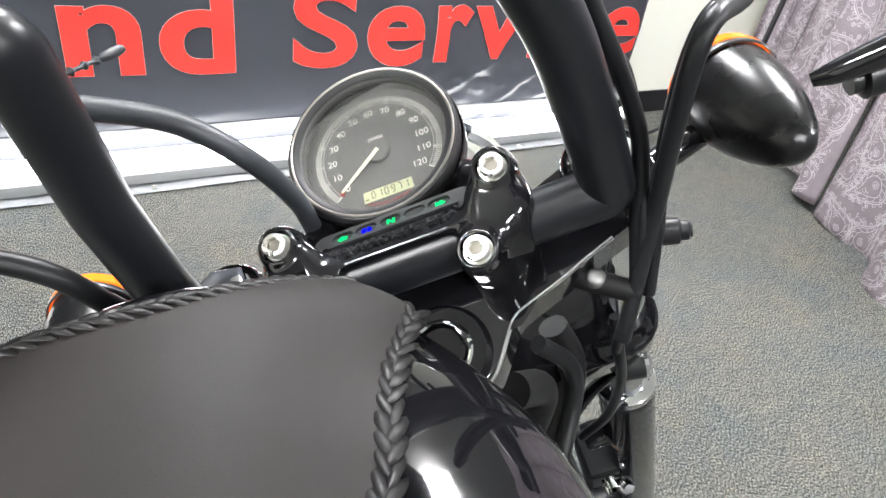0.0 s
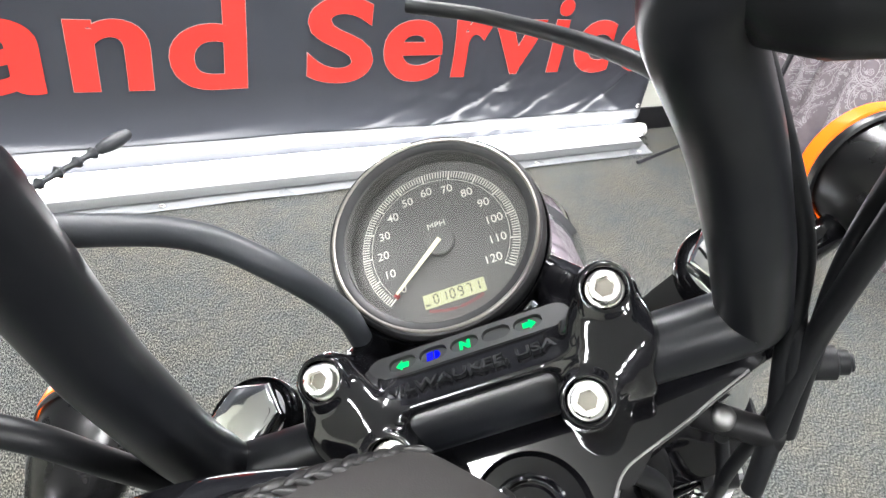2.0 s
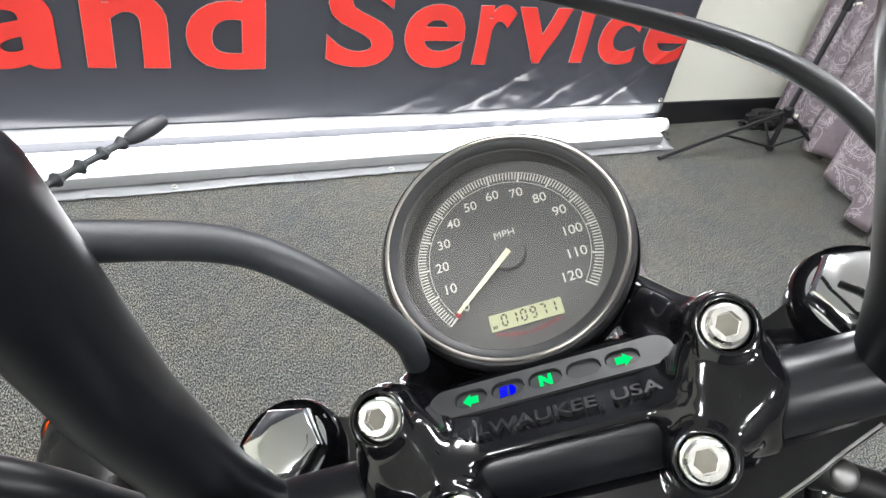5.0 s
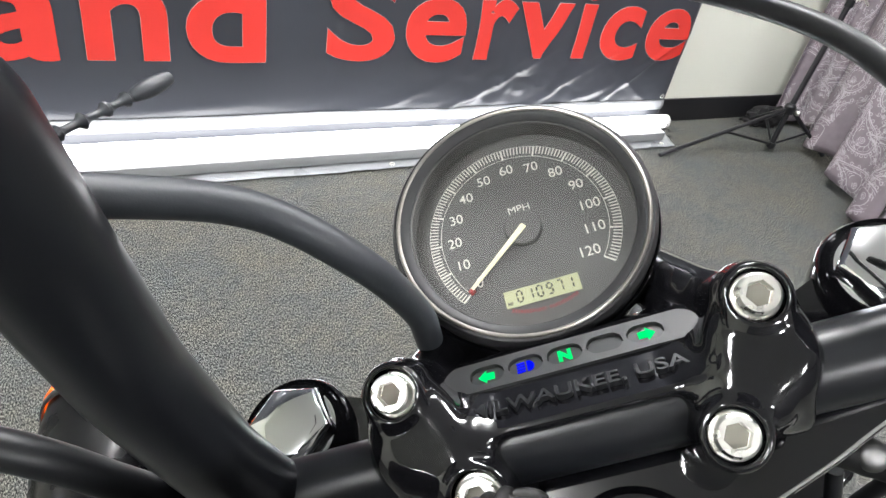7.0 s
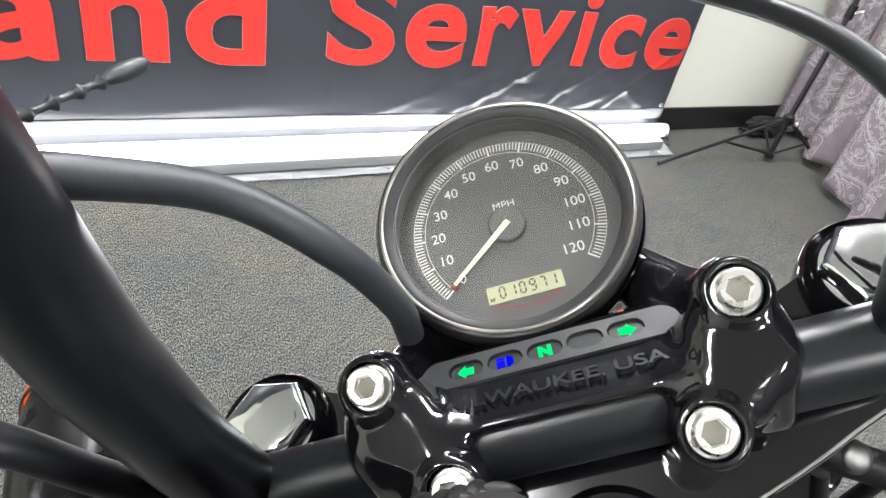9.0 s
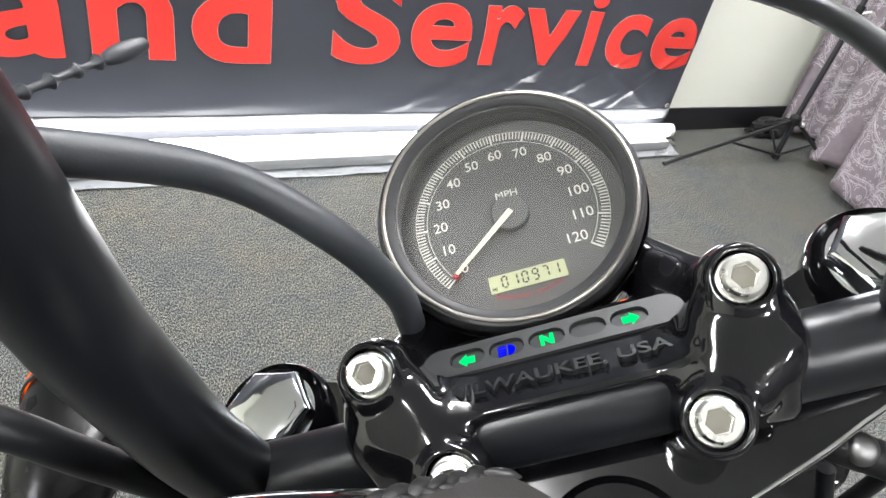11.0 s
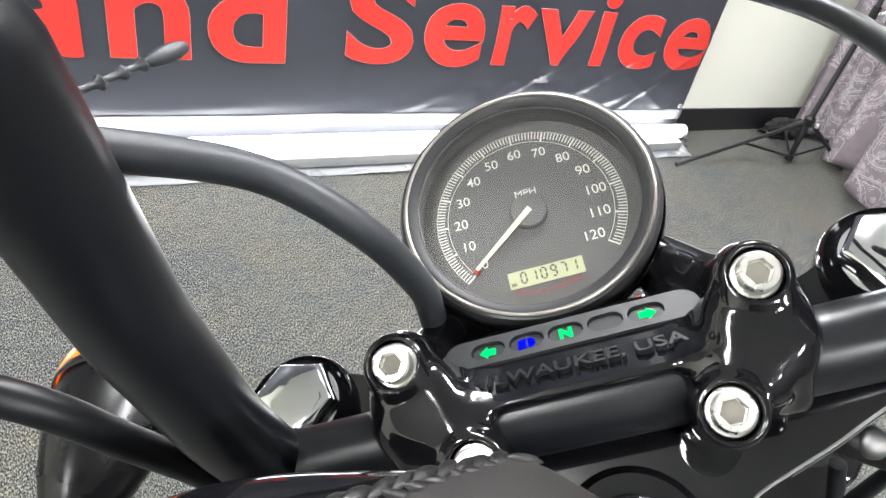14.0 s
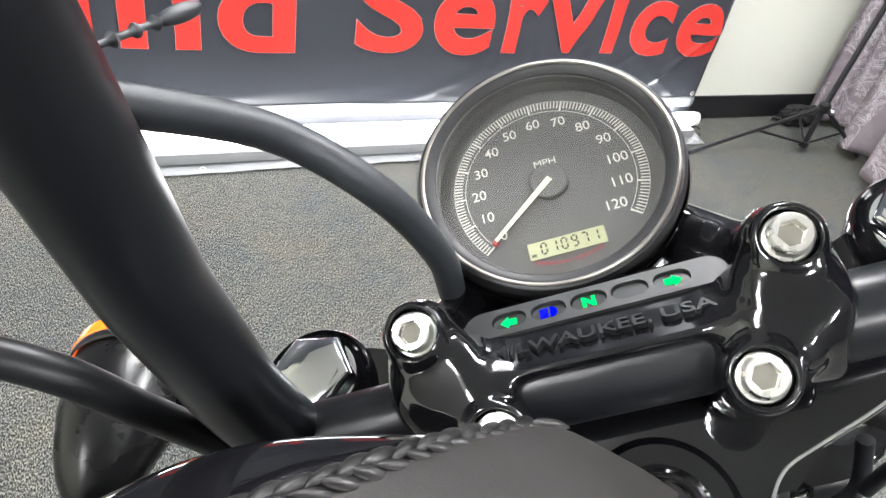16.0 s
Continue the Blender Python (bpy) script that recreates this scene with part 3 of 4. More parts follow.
single("crumpled_cloth", heap(), dark_cloth, "crumpled black cloth lying behind the tripod", "cloth", Matrix.Translation((2.62, 1.76, 0.0)))

# ---------------------------------------------------------------- the motorcycle's front, in the frame of its steering head
BIKE = Matrix(((0.8487, 0.0956, -0.5202, -0.0316), (-0.2797, 0.9159, -0.288, 0.0104), (0.449, 0.3899, 0.804, 0.9031), (0, 0, 0, 1)))
FORK_DIR = Vector((0, -0.19, -0.982)).normalized()
AXLE = Vector((0, 0.0565, -0.058)) + FORK_DIR * 0.68
WHEEL_R = (BIKE @ AXLE).z / 0.893
BASE = BIKE @ AXLE
bike = thing("motorcycle", (BASE.x, BASE.y, 0.0), "black motorcycle with tall bars turned aside, parked on carpet", "motorcycle", BIKE)

# the bar clamp with its lamp strip and gauge sits a little askew of the steering head
CLAMP = Matrix(((0.997, 0.0328, -0.0702, -0.0037), (-0.0448, 0.9832, -0.177, 0.0041), (0.0632, 0.1796, 0.9817, -0.0097), (0, 0, 0, 1)))
BAR_Y, BAR_Z = 0.0126, -0.0268
BOLTS = [(-0.0603, 0.0382), (0.0603, 0.0382), (-0.0402, 0.0), (0.0402, 0.0)]

# handlebar: a straight mid run, square bends, leaning risers, and the grips turning outward
RISER_L = [CLAMP @ Vector(p) for p in ((-0.1185, BAR_Y, BAR_Z), (-0.1187, 0.0305, 0.0099), (-0.1065, 0.0545, 0.0659), (-0.0818, 0.0874, 0.1399))]
RISER_R = [CLAMP @ Vector(p) for p in ((0.1125, BAR_Y, BAR_Z), (0.1098, 0.0335, 0.02), (0.1058, 0.0574, 0.0612), (0.0885, 0.0812, 0.1285))]
END_R, END_L = RISER_R[3] + Vector((0.22, -0.066, -0.03)), RISER_L[3] + Vector((-0.22, 0.0, 0.09))
MID = CLAMP @ Vector((0, BAR_Y, BAR_Z))
left = filleted([END_L, *RISER_L[::-1], MID], [0.006, 0.12, 0.12, 0.009], 12)
right = filleted([END_R, *RISER_R[::-1], MID], [0.02, 0.12, 0.12, 0.007], 12)
bar_path = left[:-1] + right[::-1][1:]


dense = []
for a, b in zip(bar_path, bar_path[1:]):
    n = max(1, int((b - a).length / 0.006))
    dense += [a.lerp(b, k / n) for k in range(n)]
dense.append(bar_path[-1])
bar = part("handlebar", sweep(dense, 0.0142, 36), bar_black, bike, "satin black tall handlebar with square bends")
for a, b, start, fat in ((RISER_L[3], END_L, 0.03, 1.0), (RISER_R[3], END_R, 0.06, 1.14)):
    part("grip", sweep([a.lerp(b, 0.6), a.lerp(b, 0.62), a.lerp(b, 1.0)], [0.016, 0.0195, 0.0195], 24), rubber, bar, "black rubber grip")
    part("switch_housing", sweep([a.lerp(b, start + k) for k in (0.0, 0.03, 0.09, 0.24, 0.28, 0.3)], [0.0148, 0.0195 * fat, 0.0225 * fat, 0.0225 * fat, 0.02, 0.016], 32), satin_black, bar)

# top clamp: one casting of bolt bosses, saddles over the bar, the sloping bridge and wings to the gauge


def blend(a, b, k):
    """Two distance fields joined with a fillet of about k."""
    h = np.clip(0.5 + 0.5 * (b - a) / k, 0, 1)
    return b + (a - b) * h - k * h * (1 - h)


def tapered(x, y, z, p, q, r0, r1):
    """Distance to a round bar from p to q whose radius goes from r0 to r1."""
    p, d = np.array(p), np.array(q) - np.array(p)
    t = np.clip(((x - p[0]) * d[0] + (y - p[1]) * d[1] + (z - p[2]) * d[2]) / (d @ d), 0, 1)
    return np.sqrt((x - p[0] - t * d[0]) ** 2 + (y - p[1] - t * d[1]) ** 2 + (z - p[2] - t * d[2]) ** 2) - (r0 + (r1 - r0) * t)


def capped(d2, z, low, top, edge):
    """A flat outline d2 raised from low to top, its rims rounded by edge."""
    h = np.abs(z - (low + top) / 2) - (top - low) / 2 + edge
    e = d2 + edge
    return np.minimum(np.maximum(e, h), 0) + np.hypot(np.maximum(e, 0), np.maximum(h, 0)) - edge


def inside_polygon(u, v, pts):
    """Distance to a flat polygon, negative within."""
    best, sign = np.full(np.shape(u), 1e9), np.ones(np.shape(u))
    for (ax, ay), (bx, by) in zip(pts, pts[1:] + pts[:1]):
        ex, ey, wx, wy = bx - ax, by - ay, u - ax, v - ay
        t = np.clip((wx * ex + wy * ey) / (ex * ex + ey * ey), 0, 1)
        best = np.minimum(best, np.hypot(wx - ex * t, wy - ey * t))
        up, down = (v >= ay) & (v < by) & (ex * wy > ey * wx), (v < ay) & (v >= by) & (ex * wy < ey * wx)
        sign = np.where(up | down, -sign, sign)
    return best * sign


BRIDGE = [(0.0152, -0.05), (0.0152, -0.0102), (0.0158, -0.008), (0.0172, -0.0072), (0.0184, -0.0076), (0.0218, -0.0106), (0.0285, -0.0174), (0.0305, -0.0192), (0.042, -0.0295), (0.0455, -0.037), (0.048, -0.05), (0.047, -0.062), (0.03, -0.06)]


def casting(x, y, z):
    """Distance to the clamp: two arms over the bar, bolt bosses, a sloping bridge, wings to the gauge, flared feet."""
    side = np.abs(x)
    d2 = blend(tapered(side, y, 0 * z, (0.0603, 0.0382, 0), (0.0565, 0.021, 0), 0.0128, 0.0172), tapered(side, y, 0 * z, (0.0565, 0.021, 0), (0.0402, 0.0, 0), 0.0172, 0.0112), 0.006)
    body = capped(d2, z, -0.052, -0.0022, 0.0108)
    for bx, by in BOLTS[1::2]:
        post = np.hypot(side - bx, y - by)
        body = blend(body, capped(post - 0.0109, z, -0.05, -0.0014, 0.0024), 0.004)
    saddle = np.hypot(y - BAR_Y, z - BAR_Z)
    body = blend(body, capped(saddle - 0.0185, side, 0.032, 0.068, 0.004), 0.005)
    ridge = capped(inside_polygon(y + 0.75 * np.maximum(side - 0.04, 0), z, BRIDGE), x, -0.056, 0.056, 0.001)
    body = blend(body, ridge, 0.0065)
    body = blend(body, tapered(side, y, z, (0.058, 0.041, -0.045), (0.036, 0.066, -0.068), 0.0115, 0.0125), 0.008)
    body = blend(body, tapered(side, y, z, (0.043, 0.002, -0.04), (0.049, -0.001, -0.074), 0.0115, 0.0165), 0.008)
    for bx, by in BOLTS[1::2]:
        body = np.maximum(body, -capped(np.hypot(side - bx, y - by) - 0.0085, z, -0.0066, 0.02, 0.0006))
    return body


def skinned(field, lo, hi, step):
    """A closed mesh of quads on the zero surface of a distance field."""
    axes = [np.arange(a, b + step, step) for a, b in zip(lo, hi)]
    x, y, z = np.meshgrid(*axes, indexing="ij")
    f = field(x, y, z)
    n = np.array(f.shape) - 1
    total, count = np.zeros((*n, 3)), np.zeros(n)
    corner = lambda c: f[c[0] : c[0] + n[0], c[1] : c[1] + n[1], c[2] : c[2] + n[2]]
    for axis in range(3):
        for c in itertools.product((0, 1), repeat=2):
            p = list(c[:axis]) + [0] + list(c[axis:])
            q = p[:axis] + [1] + p[axis + 1 :]
            fa, fb = corner(p), corner(q)
            cut = (fa < 0) != (fb < 0)
            t = np.where(cut, fa / np.where(cut, fa - fb, 1), 0)
            for k in range(3):
                total[..., k] += np.where(cut, t if k == axis else p[k], 0)
            count += cut
    live = count > 0
    index = np.full(n, -1)
    index[live] = np.arange(live.sum())
    verts = np.argwhere(live) * step + np.array(lo) + total[live] / count[live][:, None] * step
    for _ in range(3):
        v = field(*verts.T)
        g = np.stack([(field(*(verts + 2e-4 * e).T) - v) / 2e-4 for e in np.eye(3)], 1)
        verts -= g * (np.clip(v, -0.0004, 0.0004) / np.maximum((g * g).sum(1), 0.3))[:, None]
    faces = []
    for axis in range(3):
        a, b = [k for k in range(3) if k != axis]
        inner = [slice(1, n[k]) if k != axis else slice(0, n[axis]) for k in range(3)]
        f0 = f[tuple(inner)]
        f1 = f[tuple(slice(s.start + (k == axis), s.stop + (k == axis)) for k, s in enumerate(inner))]
        for i in np.argwhere((f0 < 0) != (f1 < 0)):
            i = i + np.array([s.start for s in inner])
            da, db = np.eye(3, dtype=int)[a], np.eye(3, dtype=int)[b]
            quad = [int(index[tuple(i - m)]) for m in (da + db, db, 0 * da, da)]
            faces.append(quad if (f[tuple(i)] < 0) == (axis != 1) else quad[::-1])
    me = bpy.data.meshes.new("mesh")
    me.from_pydata(verts.tolist(), [], faces)
    me.shade_smooth()
    return me


clamp = part("top_clamp", skinned(casting, (-0.083, -0.028, -0.098), (0.083, 0.084, 0.004), 0.001), clamp_black, bike, "glossy black cast clamp", m=CLAMP)
SLOPE = math.atan2(-0.013, 0.016)  # fall of the strip towards the front
STRIP = Matrix.Translation((-0.0008, 0.0372, -0.0245)) @ Matrix.Rotation(SLOPE, 4, "X")
HOLES = [-0.0296, -0.0153, -0.001, 0.0133, 0.0276]


def holed_plate(outline, holes, z0, z1, floor, m):
    """A plate whose openings sink to a floor."""
    loops = [outline] + holes
    flat = [p for loop in loops for p in loop]
    verts = [(x, y, z1) for x, y in flat]
    faces = [list(t) for t in tessellate_polygon([[Vector((x, y, 0)) for x, y in loop] for loop in loops])]
    k = 0
    for n, loop in enumerate(loops):
        base = len(verts)
        verts += [(x, y, floor if n else z0) for x, y in loop]
        faces += [[k + i, k + (i + 1) % len(loop), base + (i + 1) % len(loop), base + i] for i in range(len(loop))]
        faces.append(list(range(base, base + len(loop))))
        k += len(loop)
    return [m @ Vector(v) for v in verts], faces


oval = stadium(0.0024, 0.004)
strip = part("indicator_strip", holed_plate(stadium(0.0392, 0.0068, 16), [[(x + h, y) for x, y in oval] for h in HOLES], -0.004, 0.0012, -0.0006, STRIP), strip_black, bike, "grained black strip of warning lamps", m=CLAMP)


def arrow(s):
    return [(s * x, y) for x, y in ((0.0034, 0.0), (0.0004, 0.0031), (0.0004, 0.0016), (-0.0026, 0.0016), (-0.0026, -0.0016), (0.0004, -0.0016), (0.0004, -0.0031))][:: 1 if s > 0 else -1]


for k, x in enumerate(HOLES):
    place = STRIP @ Matrix.Translation((x, 0, -0.0006))
    lens = part("tell_tale", prism(stadium(0.0023, 0.0038), 0.0001, 0.0004, 0.0001, 1, place), lens_dark, strip, "dark oval warning lamp")
    up = place @ Matrix.Translation((0, 0, 0.0005))
    if k in (0, 4):
        part("glowing_arrow", prism(arrow(-1 if k == 0 else 1), 0, 0.0002, m=up), green_glow, lens, "lit green arrow sign")
    elif k == 1:
        part("glowing_beam_sign", prism([(0.0004 + 0.0026 * math.cos(a), 0.0025 * math.sin(a)) for a in np.linspace(-math.pi / 2, math.pi / 2, 13)], 0, 0.0003, m=up), blue_glow, lens, "lit blue beam sign")
        for j in range(4):
            v = 0.002 - j * 0.0013
            part("glowing_ray", prism([(-0.0033, v - 0.0006), (-0.0003, v - 0.0003), (-0.0003, v + 0.0003), (-0.0033, v)], 0, 0.0003, m=up), blue_glow, lens)
    elif k == 2:
        part("glowing_letter", lettering("N", 0.0064, 0.00042, 0.0001), green_glow, lens, "lit green letter N", m=up @ Matrix.Translation((0, 0, 0.0002)))

words = lettering("MILWAUKEE, USA", 0.0074, 0.00012, 0.0011)
xs = [v.co.x for v in words.vertices]
for v in words.vertices:
    v.co.x *= 0.0745 / (max(xs) - min(xs))
WORDS = Matrix.Translation((-0.0016, 0.0251, -0.0121)) @ Matrix.Rotation(math.atan2(-0.0066, 0.0067), 4, "X")
part("raised_lettering", words, satin_black, clamp, "raised words MILWAUKEE, USA", m=WORDS)


def socket_head(r=0.0066, h=0.0062, hexr=0.0043):
    """A cap screw with a hexagon socket."""
    n, verts, faces = 48, [], []
    rings = [(r, 0.0), (r, h - 0.0008), (r - 0.0008, h)]
    for rr, z in rings:
        verts += [(rr * math.cos(2 * math.pi * k / n), rr * math.sin(2 * math.pi * k / n), z) for k in range(n)]

    def hexa(a):
        a = a % (math.pi / 3) - math.pi / 6
        return hexr * math.cos(math.pi / 6) / math.cos(a)

    for z in (h, h - 0.004):
        verts += [(hexa(2 * math.pi * k / n) * math.cos(2 * math.pi * k / n), hexa(2 * math.pi * k / n) * math.sin(2 * math.pi * k / n), z) for k in range(n)]
    for i in range(4):
        for k in range(n):
            a, b = i * n + k, i * n + (k + 1) % n
            faces.append([a, b, b + n, a + n])
    faces.append(list(range(4 * n, 5 * n)))
    return verts, faces


bolt_mesh = from_bm((lambda b: (b.from_mesh(mesh_of(*socket_head())), b)[1])(bmesh.new()))
for x, y in BOLTS:
    part("washer", lathe([(0.0045, 0.0), (0.0045, 0.001), (0.0074, 0.001), (0.0078, 0.0006), (0.0078, 0.0)], (x, y, -0.0064), n=32, closed=True), steel, clamp)
    part("bolt", bolt_mesh, steel, clamp, "zinc socket bolt", m=Matrix.Translation((x, y, -0.0052)))
    part("socket", prism([(0.00395 * math.cos(k * math.pi / 3), 0.00395 * math.sin(k * math.pi / 3)) for k in range(6)], 0.0, 0.0006, m=Matrix.Translation((x, y, -0.0032))), socket_steel, clamp)

# ---- speedometer
DIAL_N = Vector((0.0287, 0.1741, 0.9843))
DIAL_X = Vector((1, 0, -0.0292)).normalized()
DIAL_Y = DIAL_N.cross(DIAL_X)
DIAL_C = Vector((-0.0043, 0.0957, -0.0576)) + 0.001 * DIAL_N
DIAL = CLAMP @ Matrix.Translation(DIAL_C) @ Matrix((DIAL_X, DIAL_Y, DIAL_N)).transposed().to_4x4()
gauge = part("speedometer", lathe([(0.0465, 0.0112), (0.0485, 0.0128), (0.0512, 0.0135), (0.0532, 0.0128), (0.0545, 0.0108), (0.0546, 0.008), (0.0541, 0.002), (0.0525, -0.006), (0.048, -0.02), (0.04, -0.028), (0.0, -0.029), (0.0, -0.0035), (0.0478, -0.0035), (0.0478, 0.002)], (0, 0, 0), n=96, closed=True), bezel_black, bike, "round speedometer with black bezel", m=DIAL)
part("cup", lathe([(0.0547, 0.003), (0.0556, 0.0038), (0.0562, 0.0025), (0.0555, -0.008), (0.049, -0.026), (0.03, -0.035), (0.0, -0.035), (0.0, -0.032), (0.03, -0.032), (0.0485, -0.021), (0.0537, -0.006)], n=96, closed=True), gloss_black, gauge, "glossy black gauge cup")
part("bezel_ring", lathe([(0.0503, 0.0133), (0.0508, 0.01395), (0.0513, 0.0141), (0.0518, 0.01385), (0.0521, 0.0132)], n=96, closed=True), ring_metal, gauge, "thin dull metal ring")
part("inner_wall", lathe([(0.0474, -0.0019), (0.0466, 0.0085), (0.0459, 0.0106), (0.0462, 0.0109), (0.0477, -0.0019)], n=96, closed=True), dial_black, gauge)
part("dial", lathe([(0.0478, -0.0008), (0.0478, 0.0002), (0.0, 0.0002), (0.0, -0.0008)], n=96), dial_black, gauge, "black dial with cream figures")
lens = part("lens", lathe([(0.0466, 0.0085), (0.0466, 0.0102), (0.0, 0.0104), (0.0, 0.0087)], n=96), glass, gauge, "clear glass lens")
lens.visible_shadow = False


def dial_at(r, deg, z=0.0):
    a = radians(deg)
    return Matrix.Translation((r * math.sin(a), r * math.cos(a), z))


SWEEP, ARC = 128.4, 256.5
verts, faces = [], []
for k in range(61 * 2 - 1):
    a = radians(-SWEEP + ARC * k / 120)
    big = k % 10 == 0
    r0, r1, w = (0.0361 if big else 0.0375), 0.0411, (0.0004 if big else 0.00027)
    for r, s in ((r0, -1), (r0, 1), (r1, 1), (r1, -1)):
        verts.append((r * math.sin(a) + s * w * math.cos(a), r * math.cos(a) - s * w * math.sin(a), 0.0006))
    faces.append([len(verts) - 4 + i for i in (3, 2, 1, 0)])
part("tick_marks", mesh_of(verts, faces, False), ink_cream, gauge, "ring of cream speed ticks", kind="stuff")
for r0, r1 in ((0.036, 0.03625), (0.04105, 0.04125)):
    verts, faces = [], []
    for k in range(121):
        a = radians(-SWEEP + ARC * k / 120)
        verts += [(r0 * math.sin(a), r0 * math.cos(a), 0.00055), (r1 * math.sin(a), r1 * math.cos(a), 0.00055)]
    for k in range(120):
        faces.append([2 * k, 2 * k + 1, 2 * k + 3, 2 * k + 2])
    part("scale_ring", mesh_of(verts, faces, False), ink_cream, gauge)
for k in range(13):
    r = 0.0302 if k < 10 else 0.0298
    part("figure", lettering(str(10 * k), 0.0064, 0.00002), ink_cream, gauge, "printed figure " + str(10 * k), m=dial_at(r, -SWEEP + ARC / 12 * k, 0.0007))
part("unit_sign", lettering("MPH", 0.005), ink_cream, gauge, "printed letters MPH", m=Matrix.Translation((0.0006, 0.0098, 0.0007)))
part("hub", lathe([(0.008, 0.0003), (0.008, 0.0024), (0.0074, 0.003), (0.0, 0.0031)], n=48), dial_black, gauge)
NA = radians(-128.4)
ux, uy = Vector((math.sin(NA), math.cos(NA))), Vector((math.cos(NA), -math.sin(NA)))


def blade(r0, r1, w0, w1, z0, z1):
    pts = [ux * r0 + uy * w0, ux * r1 + uy * w1, ux * r1 - uy * w1, ux * r0 - uy * w0]
    return prism([(p.x, p.y) for p in pts], z0, z1, 0.0002, 1)


needle = part("needle", blade(-0.001, 0.0345, 0.0013, 0.0007, 0.0031, 0.0037), needle_cream, gauge, "cream needle resting at zero")
part("zero_block", blade(0.0338, 0.0362, 0.001, 0.001, 0.0006, 0.003), red_ink, gauge, "red block at zero")
LCD = Matrix.Translation((0.0004, -0.0294, 0.0005))
lcd = part("odometer", prism([(-0.0157, -0.0037), (0.0157, -0.0037), (0.0157, 0.0037), (-0.0157, 0.0037)], 0, 0.0004, m=LCD), lcd_green, gauge, "green liquid crystal odometer reading 010971")
SEGS = {"0": "abcdef", "1": "bc", "7": "abc", "9": "abcdfg"}


def digit(ch, w=0.0021, h=0.0047, t=0.00034):
    vs, fs = [], []
    for s in SEGS[ch]:
        x0, y0, x1, y1 = {"a": (0, h, w, h), "b": (w, h / 2, w, h), "c": (w, 0, w, h / 2), "d": (0, 0, w, 0), "e": (0, 0, 0, h / 2), "f": (0, h / 2, 0, h), "g": (0, h / 2, w, h / 2)}[s]
        if x0 == x1:
            q = [(x0 - t, y0 + t), (x0 + t, y0 + t), (x0 + t, y1 - t), (x0 - t, y1 - t)]
        else:
            q = [(x0 + t, y0 - t), (x1 - t, y0 - t), (x1 - t, y0 + t), (x0 + t, y0 + t)]
        k = len(vs)
        vs += [(x, y, 0.0007) for x, y in q]
        fs.append([k, k + 1, k + 2, k + 3])
    return mesh_of(vs, fs, False)


for k, ch in enumerate("010971"):
    part("digit", digit(ch), lcd_ink, lcd, m=LCD @ Matrix.Translation((-0.0104 + k * 0.0042, -0.0022, 0)))
part("unit_mark", lettering("MI", 0.0022, 0.00005), lcd_ink, lcd, "small letters MI", m=LCD @ Matrix.Translation((-0.0138, -0.0021, 0.0007)))
verts, faces = [], []
for k in range(24):
    a0, a1 = radians(180 - 22 + k * 1.85), radians(180 - 22 + k * 1.85 + 0.9)
    if k == 11:
        continue
    n = len(verts)
    for r, a in ((0.036, a0), (0.0375, a0), (0.0375, a1), (0.036, a1)):
        verts.append((r * math.sin(a), r * math.cos(a), 0.0006))
    faces.append([n, n + 1, n + 2, n + 3])
part("maker_mark", mesh_of(verts, faces, False), red_ink, gauge, "row of small red print marks")

# ---- forks, upper bracket, stem, wheel
for sx in (-1, 1):
    top = CLAMP @ Vector((0.1195 * sx, 0.0385, -0.051))
    fork = part("fork_leg", sweep([top + FORK_DIR * s for s in (0.31, 0.32, 0.33, 0.70)], [0.0215, 0.0255, 0.027, 0.026], 28), gloss_black, bike, "black telescopic fork leg")
    part("fork_cap", lathe([(0.0196, -0.004), (0.0196, 0.0042), (0.0188, 0.0058), (0.0172, 0.0072), (0.0168, 0.0074), (0.0095, 0.0081), (0.0, 0.0083)], top, -FORK_DIR, 6), chrome, fork, "polished chrome six-sided fork cap")
    part("stanchion", sweep([top + FORK_DIR * s for s in (0.0, 0.33)], 0.0205, 28), chrome, fork, "polished fork tube")
    part("dust_seal", lathe([(0.021, -0.318), (0.027, -0.316), (0.0275, -0.304), (0.021, -0.30)], top, -FORK_DIR, 32), chrome, fork)
    ring = [(0.0188, -0.03), (0.0245, -0.029), (0.0255, -0.025), (0.0252, -0.004), (0.0242, -0.001), (0.0232, 0.0003), (0.0225, -0.0006), (0.0217, 0.0012), (0.0209, 0.0002), (0.0201, 0.0018), (0.0193, 0.001), (0.0188, 0.0005)]
    part("bracket_ring", lathe(ring, top, -FORK_DIR, 40, closed=True), gloss_black, fork)
right_half = [(0.0, 0.03), (0.05, 0.036), (0.075, 0.045), (0.0854, 0.049), (0.0951, 0.0522), (0.1047, 0.0555), (0.1122, 0.0578), (0.12, 0.0585), (0.132, 0.056), (0.142, 0.0485), (0.147, 0.037), (0.146, 0.025), (0.137, 0.0115), (0.122, 0.0045), (0.107, 0.0004)]
rear = [(0.09, -0.0052), (0.0752, -0.0106), (0.058, -0.0158), (0.0464, -0.0195), (0.0412, -0.0228), (0.0376, -0.0268), (0.0302, -0.0373), (0.0224, -0.047), (0.012, -0.0525), (0.0, -0.0535)]
left_half = [(-0.107, 0.006), (-0.13, 0.018), (-0.145, 0.033), (-0.151, 0.047), (-0.15, 0.06), (-0.144, 0.07), (-0.136, 0.0751), (-0.126, 0.0762), (-0.117, 0.0745), (-0.103, 0.0686), (-0.092, 0.0643), (-0.06, 0.047)]
outline = right_half + rear + [(-x, y) for x, y in rear[-2::-1]] + left_half
TILT = Matrix.Translation((0, 0, -0.0585)) @ Matrix.Rotation(math.atan(-0.075), 4, "Y")
